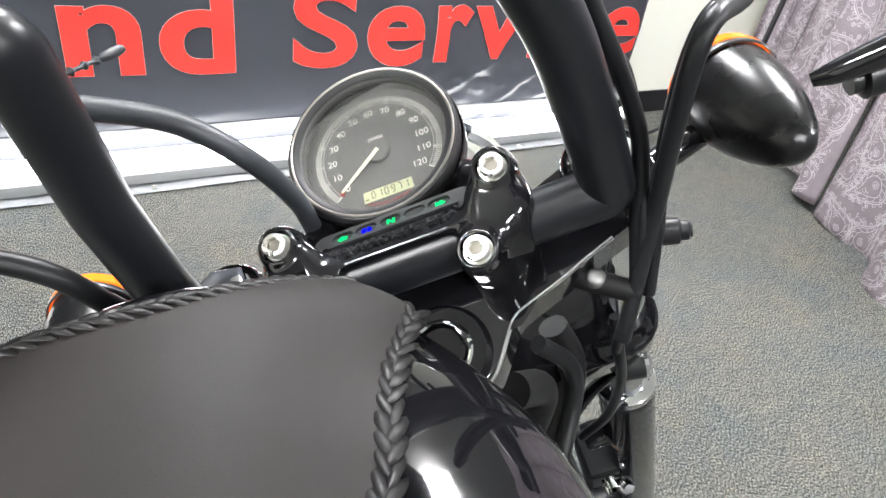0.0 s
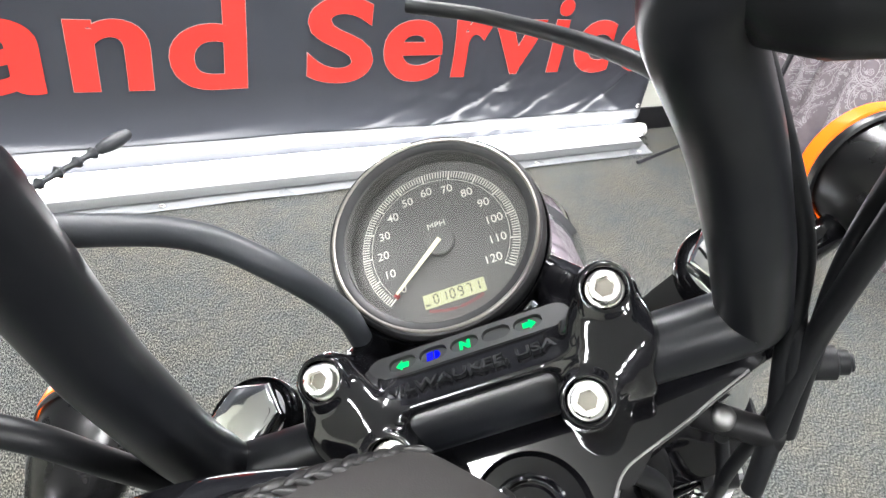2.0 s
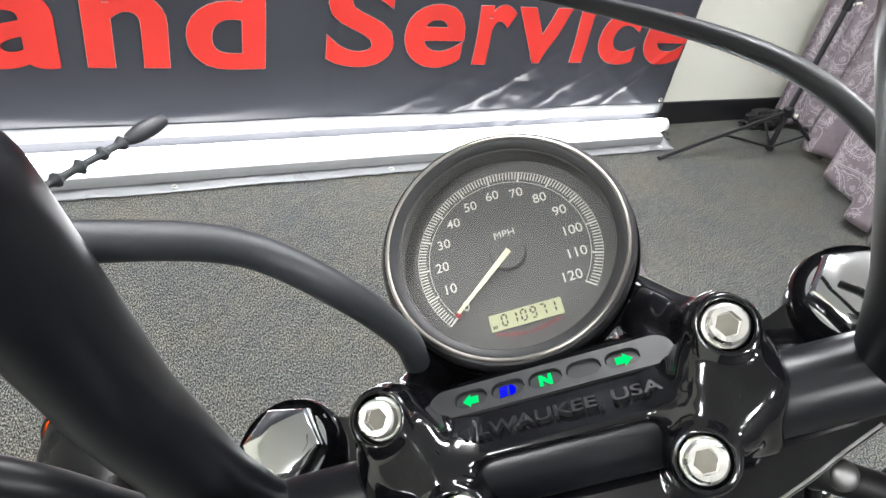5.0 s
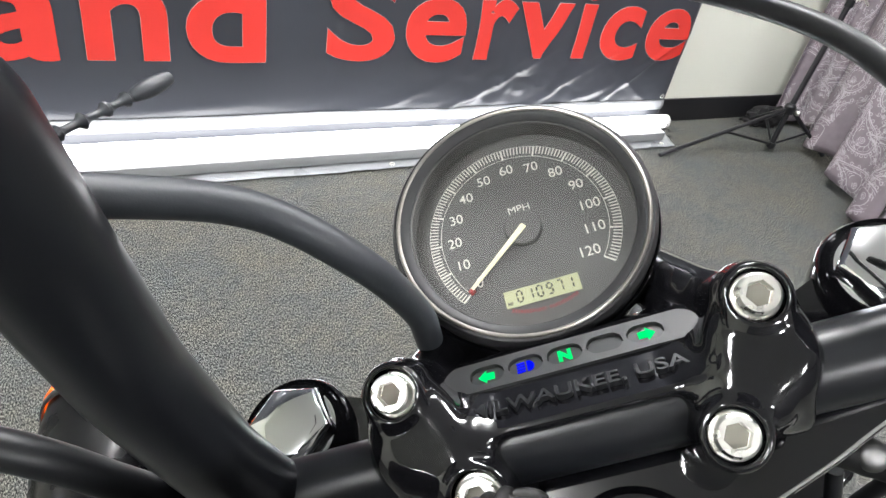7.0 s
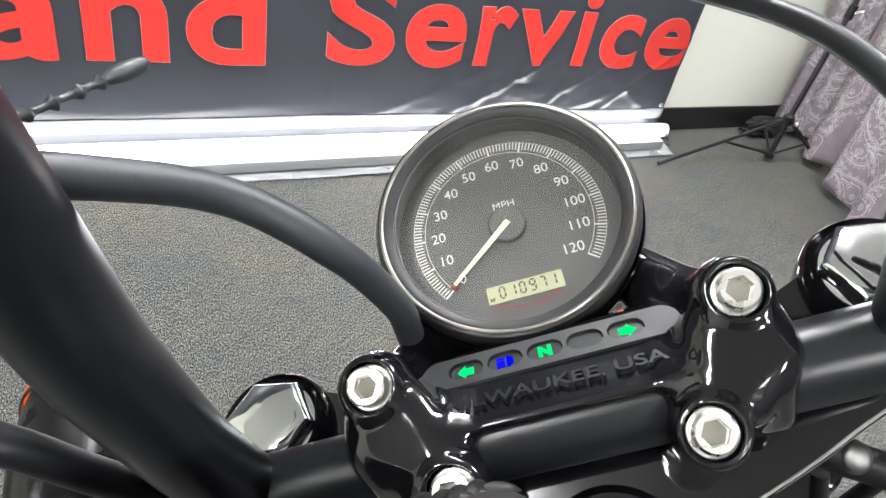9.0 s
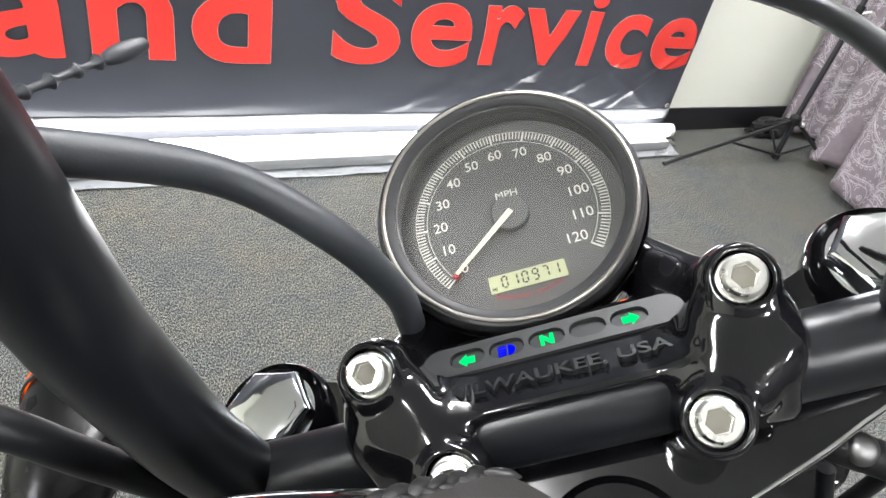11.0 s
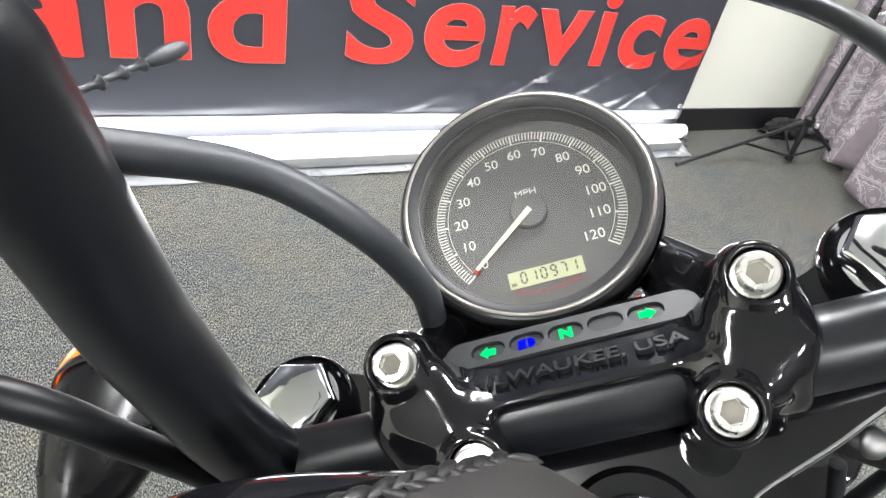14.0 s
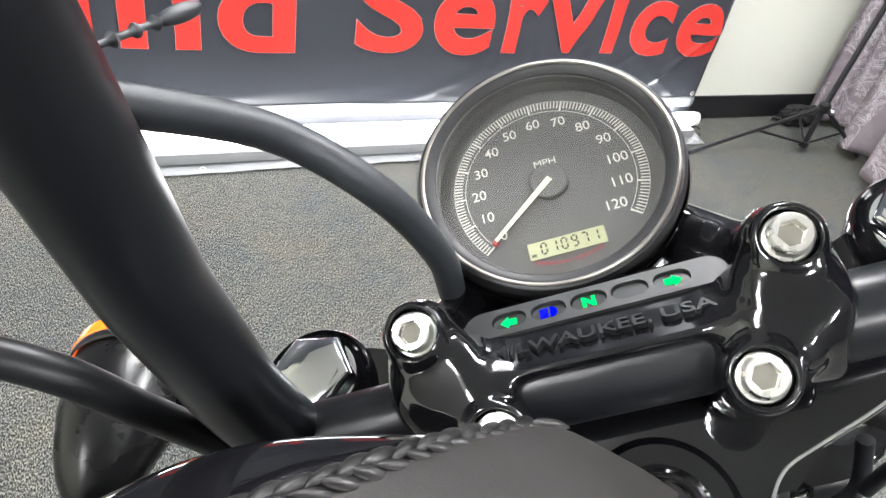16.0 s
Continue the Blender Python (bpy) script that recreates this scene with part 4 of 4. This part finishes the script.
part("upper_bracket", prism(outline[::-1], -0.026, 0.0, 0.005, 5, TILT), gloss_black, bike, "glossy black fork bracket")
# added metal bead that draws the highlight line along the bracket's rear edge
edge = [TILT @ Vector((x, y + 0.001, -0.0012)) for x, y in right_half[-1:] + rear[:-1]]
part("edge_highlight", sweep(glide(edge, 4), 0.0014, 10), dark_steel, bike, "thin steel bead standing in for the highlight on the fork bracket's edge")
stem = part("stem_nut", lathe([(0.027, -0.09), (0.027, -0.056), (0.024, -0.052), (0.0145, -0.0515), (0.0145, -0.056), (0.0, -0.056)], (0.0, -0.026, 0), n=40), gloss_black, bike)
part("stem_cap", lathe([(0.013, -0.058), (0.013, -0.051), (0.0115, -0.0495), (0.0, -0.049)], (0.0, -0.026, 0), n=32), gloss_black, stem)
part("stem_ring", lathe([(0.0148, -0.0535), (0.0148, -0.0508), (0.016, -0.0503), (0.0172, -0.0508), (0.0172, -0.0535)], (0.0, -0.026, 0), n=40, closed=True), chrome, stem, "thin bright ring")
part("lower_bracket", prism(stadium(0.115, 0.034, cy=0.01), -0.25, -0.215, 0.006, 3), gloss_black, bike)

X = Vector((1, 0, 0))
tyre = [(WHEEL_R - 0.09, -0.03), (WHEEL_R - 0.06, -0.05), (WHEEL_R - 0.02, -0.047), (WHEEL_R - 0.004, -0.025), (WHEEL_R, 0.0), (WHEEL_R - 0.004, 0.025), (WHEEL_R - 0.02, 0.047), (WHEEL_R - 0.06, 0.05), (WHEEL_R - 0.09, 0.03)]
wheel = part("front_wheel", lathe(tyre, AXLE, X, 64, closed=True), rubber, bike, "black front tyre and wheel")
part("rim", lathe([(WHEEL_R - 0.095, -0.035), (WHEEL_R - 0.085, -0.035), (WHEEL_R - 0.08, 0.0), (WHEEL_R - 0.085, 0.035), (WHEEL_R - 0.095, 0.035), (WHEEL_R - 0.1, 0.0)], AXLE, X, 64, closed=True), satin_black, wheel)
part("wheel_hub", lathe([(0.02, -0.1), (0.035, -0.06), (0.03, 0.0), (0.035, 0.06), (0.02, 0.1)], AXLE, X, 32), satin_black, wheel)
for k in range(10):
    a = 2 * math.pi * k / 10
    d = Vector((0, math.cos(a), math.sin(a)))
    part("spoke", sweep([AXLE + d * 0.028, AXLE + d * (WHEEL_R - 0.09)], [0.011, 0.008], 10), satin_black, wheel)

# headlamp shell ahead of the clamp
head = part("headlamp", lathe([(0.0, -0.075), (0.03, -0.07), (0.058, -0.05), (0.075, -0.015), (0.078, 0.02), (0.08, 0.032), (0.076, 0.038), (0.072, 0.032), (0.0, 0.03)], (0.004, 0.125, -0.195), (0, 0.9, -0.43), 48), chrome, bike, "chrome round headlamp")
part("trim_ring", lathe([(0.078, 0.02), (0.083, 0.022), (0.084, 0.036), (0.079, 0.042), (0.076, 0.036)], (0.004, 0.125, -0.195), (0, 0.9, -0.43), 48, closed=True), chrome, head)

# the face lies deep under the lens
SINK = Matrix.Translation((0, 0, -0.0017))
for ob in gauge.children:
    kind_of = ob.name.split(".")[0]
    if kind_of in ("tick_marks", "scale_ring", "figure", "unit_sign"):
        ob.matrix_basis = SINK @ Matrix.Diagonal((0.993, 0.993, 1, 1)) @ ob.matrix_basis
    elif kind_of in ("dial", "hub", "needle", "zero_block", "odometer", "maker_mark"):
        ob.matrix_basis = SINK @ ob.matrix_basis

# ---- hoses and cables
HOSES = [
    ("clutch_hose", [(-0.056, 0.0712, -0.0811), (-0.0502, 0.0725, -0.0402), (-0.0489, 0.0743, -0.016), (-0.0556, 0.0777, 0.0243), (-0.0757, 0.089, 0.0534), (-0.0996, 0.0847, 0.0852), (-0.13, 0.075, 0.12)], 0.0056),
    ("brake_hose", [(0.0247, 0.2494, -0.029), (0.0679, 0.2197, -0.0332), (0.1108, 0.1182, 0.0119), (0.1224, 0.0425, 0.0232)], 0.0042),
    ("switch_cable", [(-0.13, 0.018, -0.05), (-0.1395, 0.029, -0.02), (-0.1465, 0.0362, 0.0139), (-0.1530, 0.0425, 0.0378), (-0.1682, 0.0498, 0.0526), (-0.19, 0.056, 0.068)], 0.0058),
    ("throttle_cable", [(0.0958, -0.0413, -0.0963), (0.1273, -0.0017, -0.0419), (0.1498, 0.0222, 0.0542), (0.1837, 0.0465, 0.0436)], 0.0047),
    ("clutch_cable", [(0.113, -0.02, -0.075), (0.121, 0.002, -0.045), (0.130, 0.028, 0.0), (0.119, 0.058, 0.06), (0.11, 0.07, 0.09)], 0.0045),
    ("wire_loom", [(0.118, -0.024, -0.085), (0.129, -0.004, -0.05), (0.140, 0.018, 0.005), (0.158, 0.034, 0.05), (0.19, 0.054, 0.04)], 0.0042),
    ("idle_cable", [(0.0979, -0.0312, -0.1556), (0.1222, -0.0026, -0.0458), (0.138, 0.0588, -0.0003), (0.13, 0.085, 0.006)], 0.0035),
]
for name, pts, r in HOSES:
    part(name, sweep(glide(pts), r, 18), rubber if name == "clutch_hose" else hose_black, bike, "black rubber sheathed hose")
clip = part("cable_clip", sweep(glide([(0.082, -0.004, -0.072), (0.095, -0.013, -0.074), (0.113, -0.025, -0.078)]), [0.007] * 12 + [0.0068] * 13, 16), matte_black, bike, "black cable clip with a plated bolt")
part("bolt", lathe([(0.0062, -0.008), (0.0062, -0.004), (0.0056, -0.0018), (0.0044, -0.0004), (0.0024, 0.0003), (0.0, 0.0005)], (0.0925, -0.0122, -0.0655), (0.1, -0.3, 0.95), 24), dark_steel, clip, "plated domed bolt head")
part("cable_adjuster", sweep(glide([(0.125, 0.0, -0.06), (0.137, -0.004, -0.058), (0.148, -0.008, -0.057)]), [0.0045] * 8 + [0.0075] * 10 + [0.0055] * 5 + [0.004] * 2, 16), hose_black, bike)

part("brake_line", sweep(glide([(0.1056, -0.0112, -0.15), (0.102, -0.029, -0.1761), (0.1024, -0.0354, -0.2299), (0.0898, -0.0441, -0.3044), (0.0641, -0.0476, -0.3523)]), 0.004, 12), hose_black, bike, "black rubber sheathed hose")
INTO = BIKE.inverted()  # world places into the steering head's frame


def tube(name, pts, r, mat, label="", n=16):
    return part(name, sweep(glide([INTO @ Vector(p) for p in pts], 8), r, n), mat, bike, label)


tube("frame_tube", [(0.05, 0.0, 0.80), (0.085, 0.01, 0.775), (0.08, 0.005, 0.72), (0.06, -0.02, 0.6)], 0.012, matte_black, "black frame tube")
tube("frame_tube", [(0.12, 0.05, 0.79), (0.14, 0.036, 0.75), (0.118, 0.008, 0.68), (0.1, -0.02, 0.58)], 0.011, matte_black, "black frame tube")
tube("wire_loom", [(0.09, 0.03, 0.80), (0.125, 0.025, 0.77), (0.13, 0.015, 0.73), (0.09, -0.03, 0.66)], 0.0065, hose_black, "black wire loom")
ENGINE = Matrix.Translation((0.06, 0.02, 0.54)) @ Matrix.Rotation(radians(-15), 4, "Z")
engine = part("engine", block(0.2, 0.26, 0.18, 0.02, 3, ENGINE), gloss_black, bike, "black engine rocker box", m=INTO)
for k in range(6):
    part("fin", block(0.23, 0.29, 0.005, 0.002, 1, ENGINE @ Matrix.Translation((0, 0, 0.085 - 0.018 * k))), satin_black, engine)
for x, y in ((0.07, 0.09), (0.07, -0.02), (0.0, 0.09), (-0.06, 0.02)):
    part("bolt", lathe([(0.008, 0.0), (0.008, 0.007), (0.005, 0.0075), (0.0045, 0.004), (0.0, 0.004)], ENGINE @ Vector((x, y, 0.09)), n=16), chrome, engine, "chrome bolt")
peg = part("bracket_stud", sweep([(0.105, -0.018, -0.262), (0.128, -0.022, -0.262)], 0.0125, 20), satin_black, bike)
part("stud_cap", lathe([(0.0125, 0.0), (0.0125, 0.003), (0.009, 0.006), (0.0, 0.007)], (0.128, -0.022, -0.262), (1, -0.17, 0), 20), chrome, peg, "chrome stud cap")
part("horn_bracket", sweep(glide([(0.105, -0.0199, -0.263), (0.0854, -0.0226, -0.2907), (0.0653, -0.0303, -0.3236), (0.0577, -0.0393, -0.3477)]), 0.0058, 14), gloss_black, bike)
lug = part("pinch_lug", block(0.05, 0.03, 0.026, 0.005, 3, Matrix.Translation((0.094, -0.033, -0.476))), gloss_black, bike, "black pinch lug on the fork leg")
part("pinch_bolt", lathe([(0.0095, 0.0), (0.0095, 0.002), (0.0082, 0.0026), (0.0078, 0.006), (0.006, 0.0068), (0.0045, 0.0066), (0.004, 0.004), (0.0, 0.004)], (0.1045, -0.0475, -0.4738), (0.1, -0.9, 0.42), 24), copper, lug, "copper-tinted bolt head")
part("axle_nut", lathe([(0.011, -0.016), (0.011, -0.002), (0.0085, 0.0), (0.006, 0.0), (0.0055, 0.007), (0.0, 0.008)], (0.1024, -0.0854, -0.5976), (0.1, -0.5, 0.86), 24), chrome, bike, "chrome nut")
caliper = part("brake_caliper", block(0.05, 0.06, 0.13, 0.012, 3, Matrix.Translation((0.085, -0.04, -0.62))), satin_black, bike, "black brake caliper")
for z in (-0.57, -0.66):
    part("caliper_bolt", lathe([(0.011, 0.0), (0.011, 0.004), (0.0075, 0.0045), (0.007, 0.012), (0.0, 0.012)], (0.085, -0.071, z), (0.0, -1, 0), 20), chrome, caliper, "chrome bolt")
lever = part("brake_lever", sweep(glide([(0.268, 0.071, -0.0905), (0.285, 0.067, -0.084), (0.33, 0.06, -0.066)]), [0.0045 + 0.0075 * k / 24 for k in range(25)], 14), gloss_black, bike, "glossy black lever")

part("lever_perch", sweep(glide([(0.292, 0.066, -0.1), (0.31, 0.064, -0.098), (0.345, 0.06, -0.09)]), [0.009] * 6 + [0.014] * 19, 18), satin_black, lever)

# ---- turn signals
for sx, c in ((-1, Vector((-0.236, 0.085, -0.1))), (1, Vector((0.214, 0.06, -0.07)))):
    ax = Vector((0.0, 0.9, -0.43)).normalized()
    shell = [(0.0, -0.06), (0.005, -0.0592), (0.0105, -0.0555), (0.0165, -0.047), (0.0225, -0.033), (0.0275, -0.015), (0.0302, 0.002), (0.0312, 0.022), (0.0, 0.021)]
    sig = part("turn_signal", lathe(shell, c, ax, 48), signal_black, bike, "black bullet turn signal with amber lens")
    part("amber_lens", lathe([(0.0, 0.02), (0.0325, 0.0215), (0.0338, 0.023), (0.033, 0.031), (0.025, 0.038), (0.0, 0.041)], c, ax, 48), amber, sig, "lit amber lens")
    part("rim", lathe([(0.0322, 0.0165), (0.0334, 0.0175), (0.0338, 0.02), (0.0334, 0.0215), (0.0322, 0.0215)], c, ax, 48, closed=True), satin_black, sig, "")
    part("stalk", sweep([c - Vector((0.02 * sx, 0.0, 0.012)), Vector((0.14 * sx, 0.046, -0.082)), Vector((0.118 * sx, 0.05, -0.085))], [0.008, 0.0095, 0.013], 16), gloss_black, sig)

# ---- fuel tank, level, heading askew of the turned bars; plan axes: l to its left, f forward
FWD, LEFT, MID_L = Vector((0.2588, 0.9659, 0)), Vector((-0.9659, 0.2588, 0)), -0.02
TU = Vector((0, 0, 1))
TANK_ROWS = [(0.0375, 0.018, 0.885, 0.004), (0.0365, 0.032, 0.893, 0.016), (0.034, 0.046, 0.899, 0.03), (0.029, 0.062, 0.9045, 0.048), (0.022, 0.079, 0.908, 0.066), (0.012, 0.098, 0.9105, 0.083), (0.0, 0.115, 0.912, 0.095),
             (-0.02, 0.134, 0.913, 0.1), (-0.045, 0.149, 0.913, 0.1), (-0.08, 0.156, 0.912, 0.1), (-0.13, 0.162, 0.909, 0.1), (-0.2, 0.159, 0.901, 0.1), (-0.28, 0.143, 0.886, 0.1), (-0.36, 0.118, 0.863, 0.1)]


def plan(l, f, z):
    """World point over the plan place (l, f)."""
    return Vector((-0.135, 0, z)) + LEFT * l + FWD * f


verts, faces, N = [], [], 96
for f, w, crest, deep in TANK_ROWS:
    for k in range(N):
        a = 2 * math.pi * k / N
        c, s = math.cos(a), math.sin(a)
        e = 2 / 2.7
        verts.append(plan(MID_L + w * math.copysign(abs(c) ** e, c), f, crest - deep + (deep if s > 0 else 0.8 * deep) * math.copysign(abs(s) ** e, s)))
for i in range(len(TANK_ROWS) - 1):
    for k in range(N):
        a, b = i * N + k, i * N + (k + 1) % N
        faces.append([a, b, b + N, a + N])
faces += [list(range(N))[::-1], list(range(len(verts) - N, len(verts)))]
tank = part("fuel_tank", (verts, faces), gloss_black, bike, "glossy black fuel tank", m=BIKE.inverted())
tank.modifiers.new("round", "SUBSURF").levels = 1

# ---- leather bib laid over the tank
bib = thing("tank_bib", tuple(plan(0.0, -0.1, 0.912)), "black leather tank bib with a braided edge on the fuel tank", "tank bib", Matrix())
FRONT_EDGE = [(-0.1, 0.003), (-0.09, 0.0125), (-0.08, 0.0215), (-0.072, 0.0315), (-0.065, 0.0355), (-0.049, 0.029), (-0.02, 0.0165), (0.013, 0.0036), (0.05, -0.004), (0.084, -0.013), (0.11, -0.041), (0.132, -0.078)]
RIGHT_EDGE = [(-0.26, -0.045), (-0.15, -0.059), (-0.09, -0.0709), (-0.073, -0.0746), (-0.043, -0.08), (-0.015, -0.09), (-0.001, -0.0966), (0.01, -0.1), (0.05, -0.1)]


def along(rows, x):
    """Reads a smooth value between rows of (x, value)."""
    k = max(i for i in range(len(rows) - 1) if i == 0 or rows[i][0] <= x)
    (x0, y0), (x1, y1) = rows[k], rows[k + 1]
    m0 = (y1 - rows[max(k - 1, 0)][1]) / (x1 - rows[max(k - 1, 0)][0])
    m1 = (rows[min(k + 2, len(rows) - 1)][1] - y0) / (rows[min(k + 2, len(rows) - 1)][0] - x0)
    h, t = x1 - x0, (x - x0) / (x1 - x0)
    return (2 * t**3 - 3 * t * t + 1) * y0 + (t**3 - 2 * t * t + t) * h * m0 + (3 * t * t - 2 * t**3) * y1 + (t**3 - t * t) * h * m1


def bib_height(l, f):
    q = min(0.995, abs(l - MID_L) / 0.156)
    return 0.817 + 0.1 * (1 - q**2.2) ** 0.4545 - 10 * max(0.0, f) ** 2 - 0.12 * max(0.0, -0.09 - f) + 0.0008 * noise.noise((l * 25, f * 25, 0))


verts, faces, NS, NT = [], [], 80, 70
for i in range(NS + 1):
    l0 = -0.1 + 0.232 * i / NS
    f0 = along(FRONT_EDGE, l0)
    for j in range(NT + 1):
        f = f0 + (-0.25 - f0) * (j / NT) ** 1.4
        l = l0 + (along(RIGHT_EDGE, f) + 0.1) * (1 - i / NS)
        verts.append(plan(l, f, bib_height(l, f)))
for i in range(NS):
    for j in range(NT):
        a = i * (NT + 1) + j
        faces.append([a, a + NT + 1, a + NT + 2, a + 1])
panel = part("panel", (verts, faces), leather, bib, "plain dull leather panel")
panel.modifiers.new("thickness", "SOLIDIFY").thickness = 0.003


def braid(path, width, pitch):
    """A flat braid: leaf-shaped strands crossing in a herringbone."""
    vs, fs = [], []
    total = [0.0]
    for a, b in zip(path, path[1:]):
        total.append(total[-1] + (b - a).length)

    def at(d):
        d = min(max(d, 0), total[-1] - 1e-6)
        k = next(i for i in range(len(total) - 1) if total[i + 1] >= d)
        f = (d - total[k]) / (total[k + 1] - total[k])
        return path[k].lerp(path[k + 1], f), (path[k + 1] - path[k]).normalized()

    n = int(total[-1] / pitch)
    for k in range(n):
        for side in (-1, 1):
            p, d = at((k + (0.5 if side > 0 else 0)) * pitch)
            up = TU
            across = d.cross(up).normalized()
            lean = (d * 0.92 + across * side * (0.36 + 0.12 * math.sin(k * 2.3 + side))).normalized()
            flat = lean.cross(up).normalized()
            c = p + across * side * -width * 0.22 + up * 0.001
            rows, m = 7, 8
            base = len(vs)
            for i in range(rows):
                u = i / (rows - 1) * 2 - 1
                w = width * (0.205 + 0.035 * math.sin(k * 1.7)) * math.sqrt(max(0.02, 1 - u * u))
                for q in range(m):
                    a = 2 * math.pi * q / m
                    vs.append(c + lean * u * width * 0.66 + flat * w * math.cos(a) + up * (w * 0.38 * math.sin(a) - 0.0008 * u * u + 0.0013 * u))
            for i in range(rows - 1):
                for q in range(m):
                    a, b = base + i * m + q, base + i * m + (q + 1) % m
                    fs.append([a, b, b + m, a + m])
            fs.append([base + q for q in range(m)][::-1])
            fs.append([base + (rows - 1) * m + q for q in range(m)])
    return vs, fs


front = [plan(l, along(FRONT_EDGE, l) - 0.003, bib_height(l, along(FRONT_EDGE, l)) + 0.0005) for l in [-0.068 + 0.198 * k / 80 for k in range(81)]]
right = [plan(along(RIGHT_EDGE, f) + 0.003, f, bib_height(along(RIGHT_EDGE, f), f) + 0.0005) for f in [0.006 - 0.22 * k / 80 for k in range(81)]]
part("braid", braid(front, 0.0088, 0.0066), lace_mat, bib, "braided leather lacing", kind="stuff")
part("braid", braid(right, 0.0125, 0.0086), lace_mat, bib, "braided leather lacing", kind="stuff")

# ---- adjuster with ribbed boot on the clutch side
tip, root = Vector((-0.0917, 0.137, 0.0648)), Vector((-0.1167, 0.102, 0.0904))
way = tip - root
prof, rad = [], []
for k in range(60):
    u = k / 59
    r = 0.0011
    for c in (0.18, 0.34, 0.5, 0.64):
        r += 0.0013 * math.exp(-((u - c) / 0.02) ** 2)
    if u > 0.68:
        r = 0.0011 + 0.0017 * math.sin(math.pi * min(1, (u - 0.66) / 0.36)) ** 0.7
    prof.append(root + way * u)
    rad.append(r)
rad[-1] = 0.0005
part("cable_boot", sweep(prof, rad, 16), rubber, bike, "ribbed black rubber cable boot")
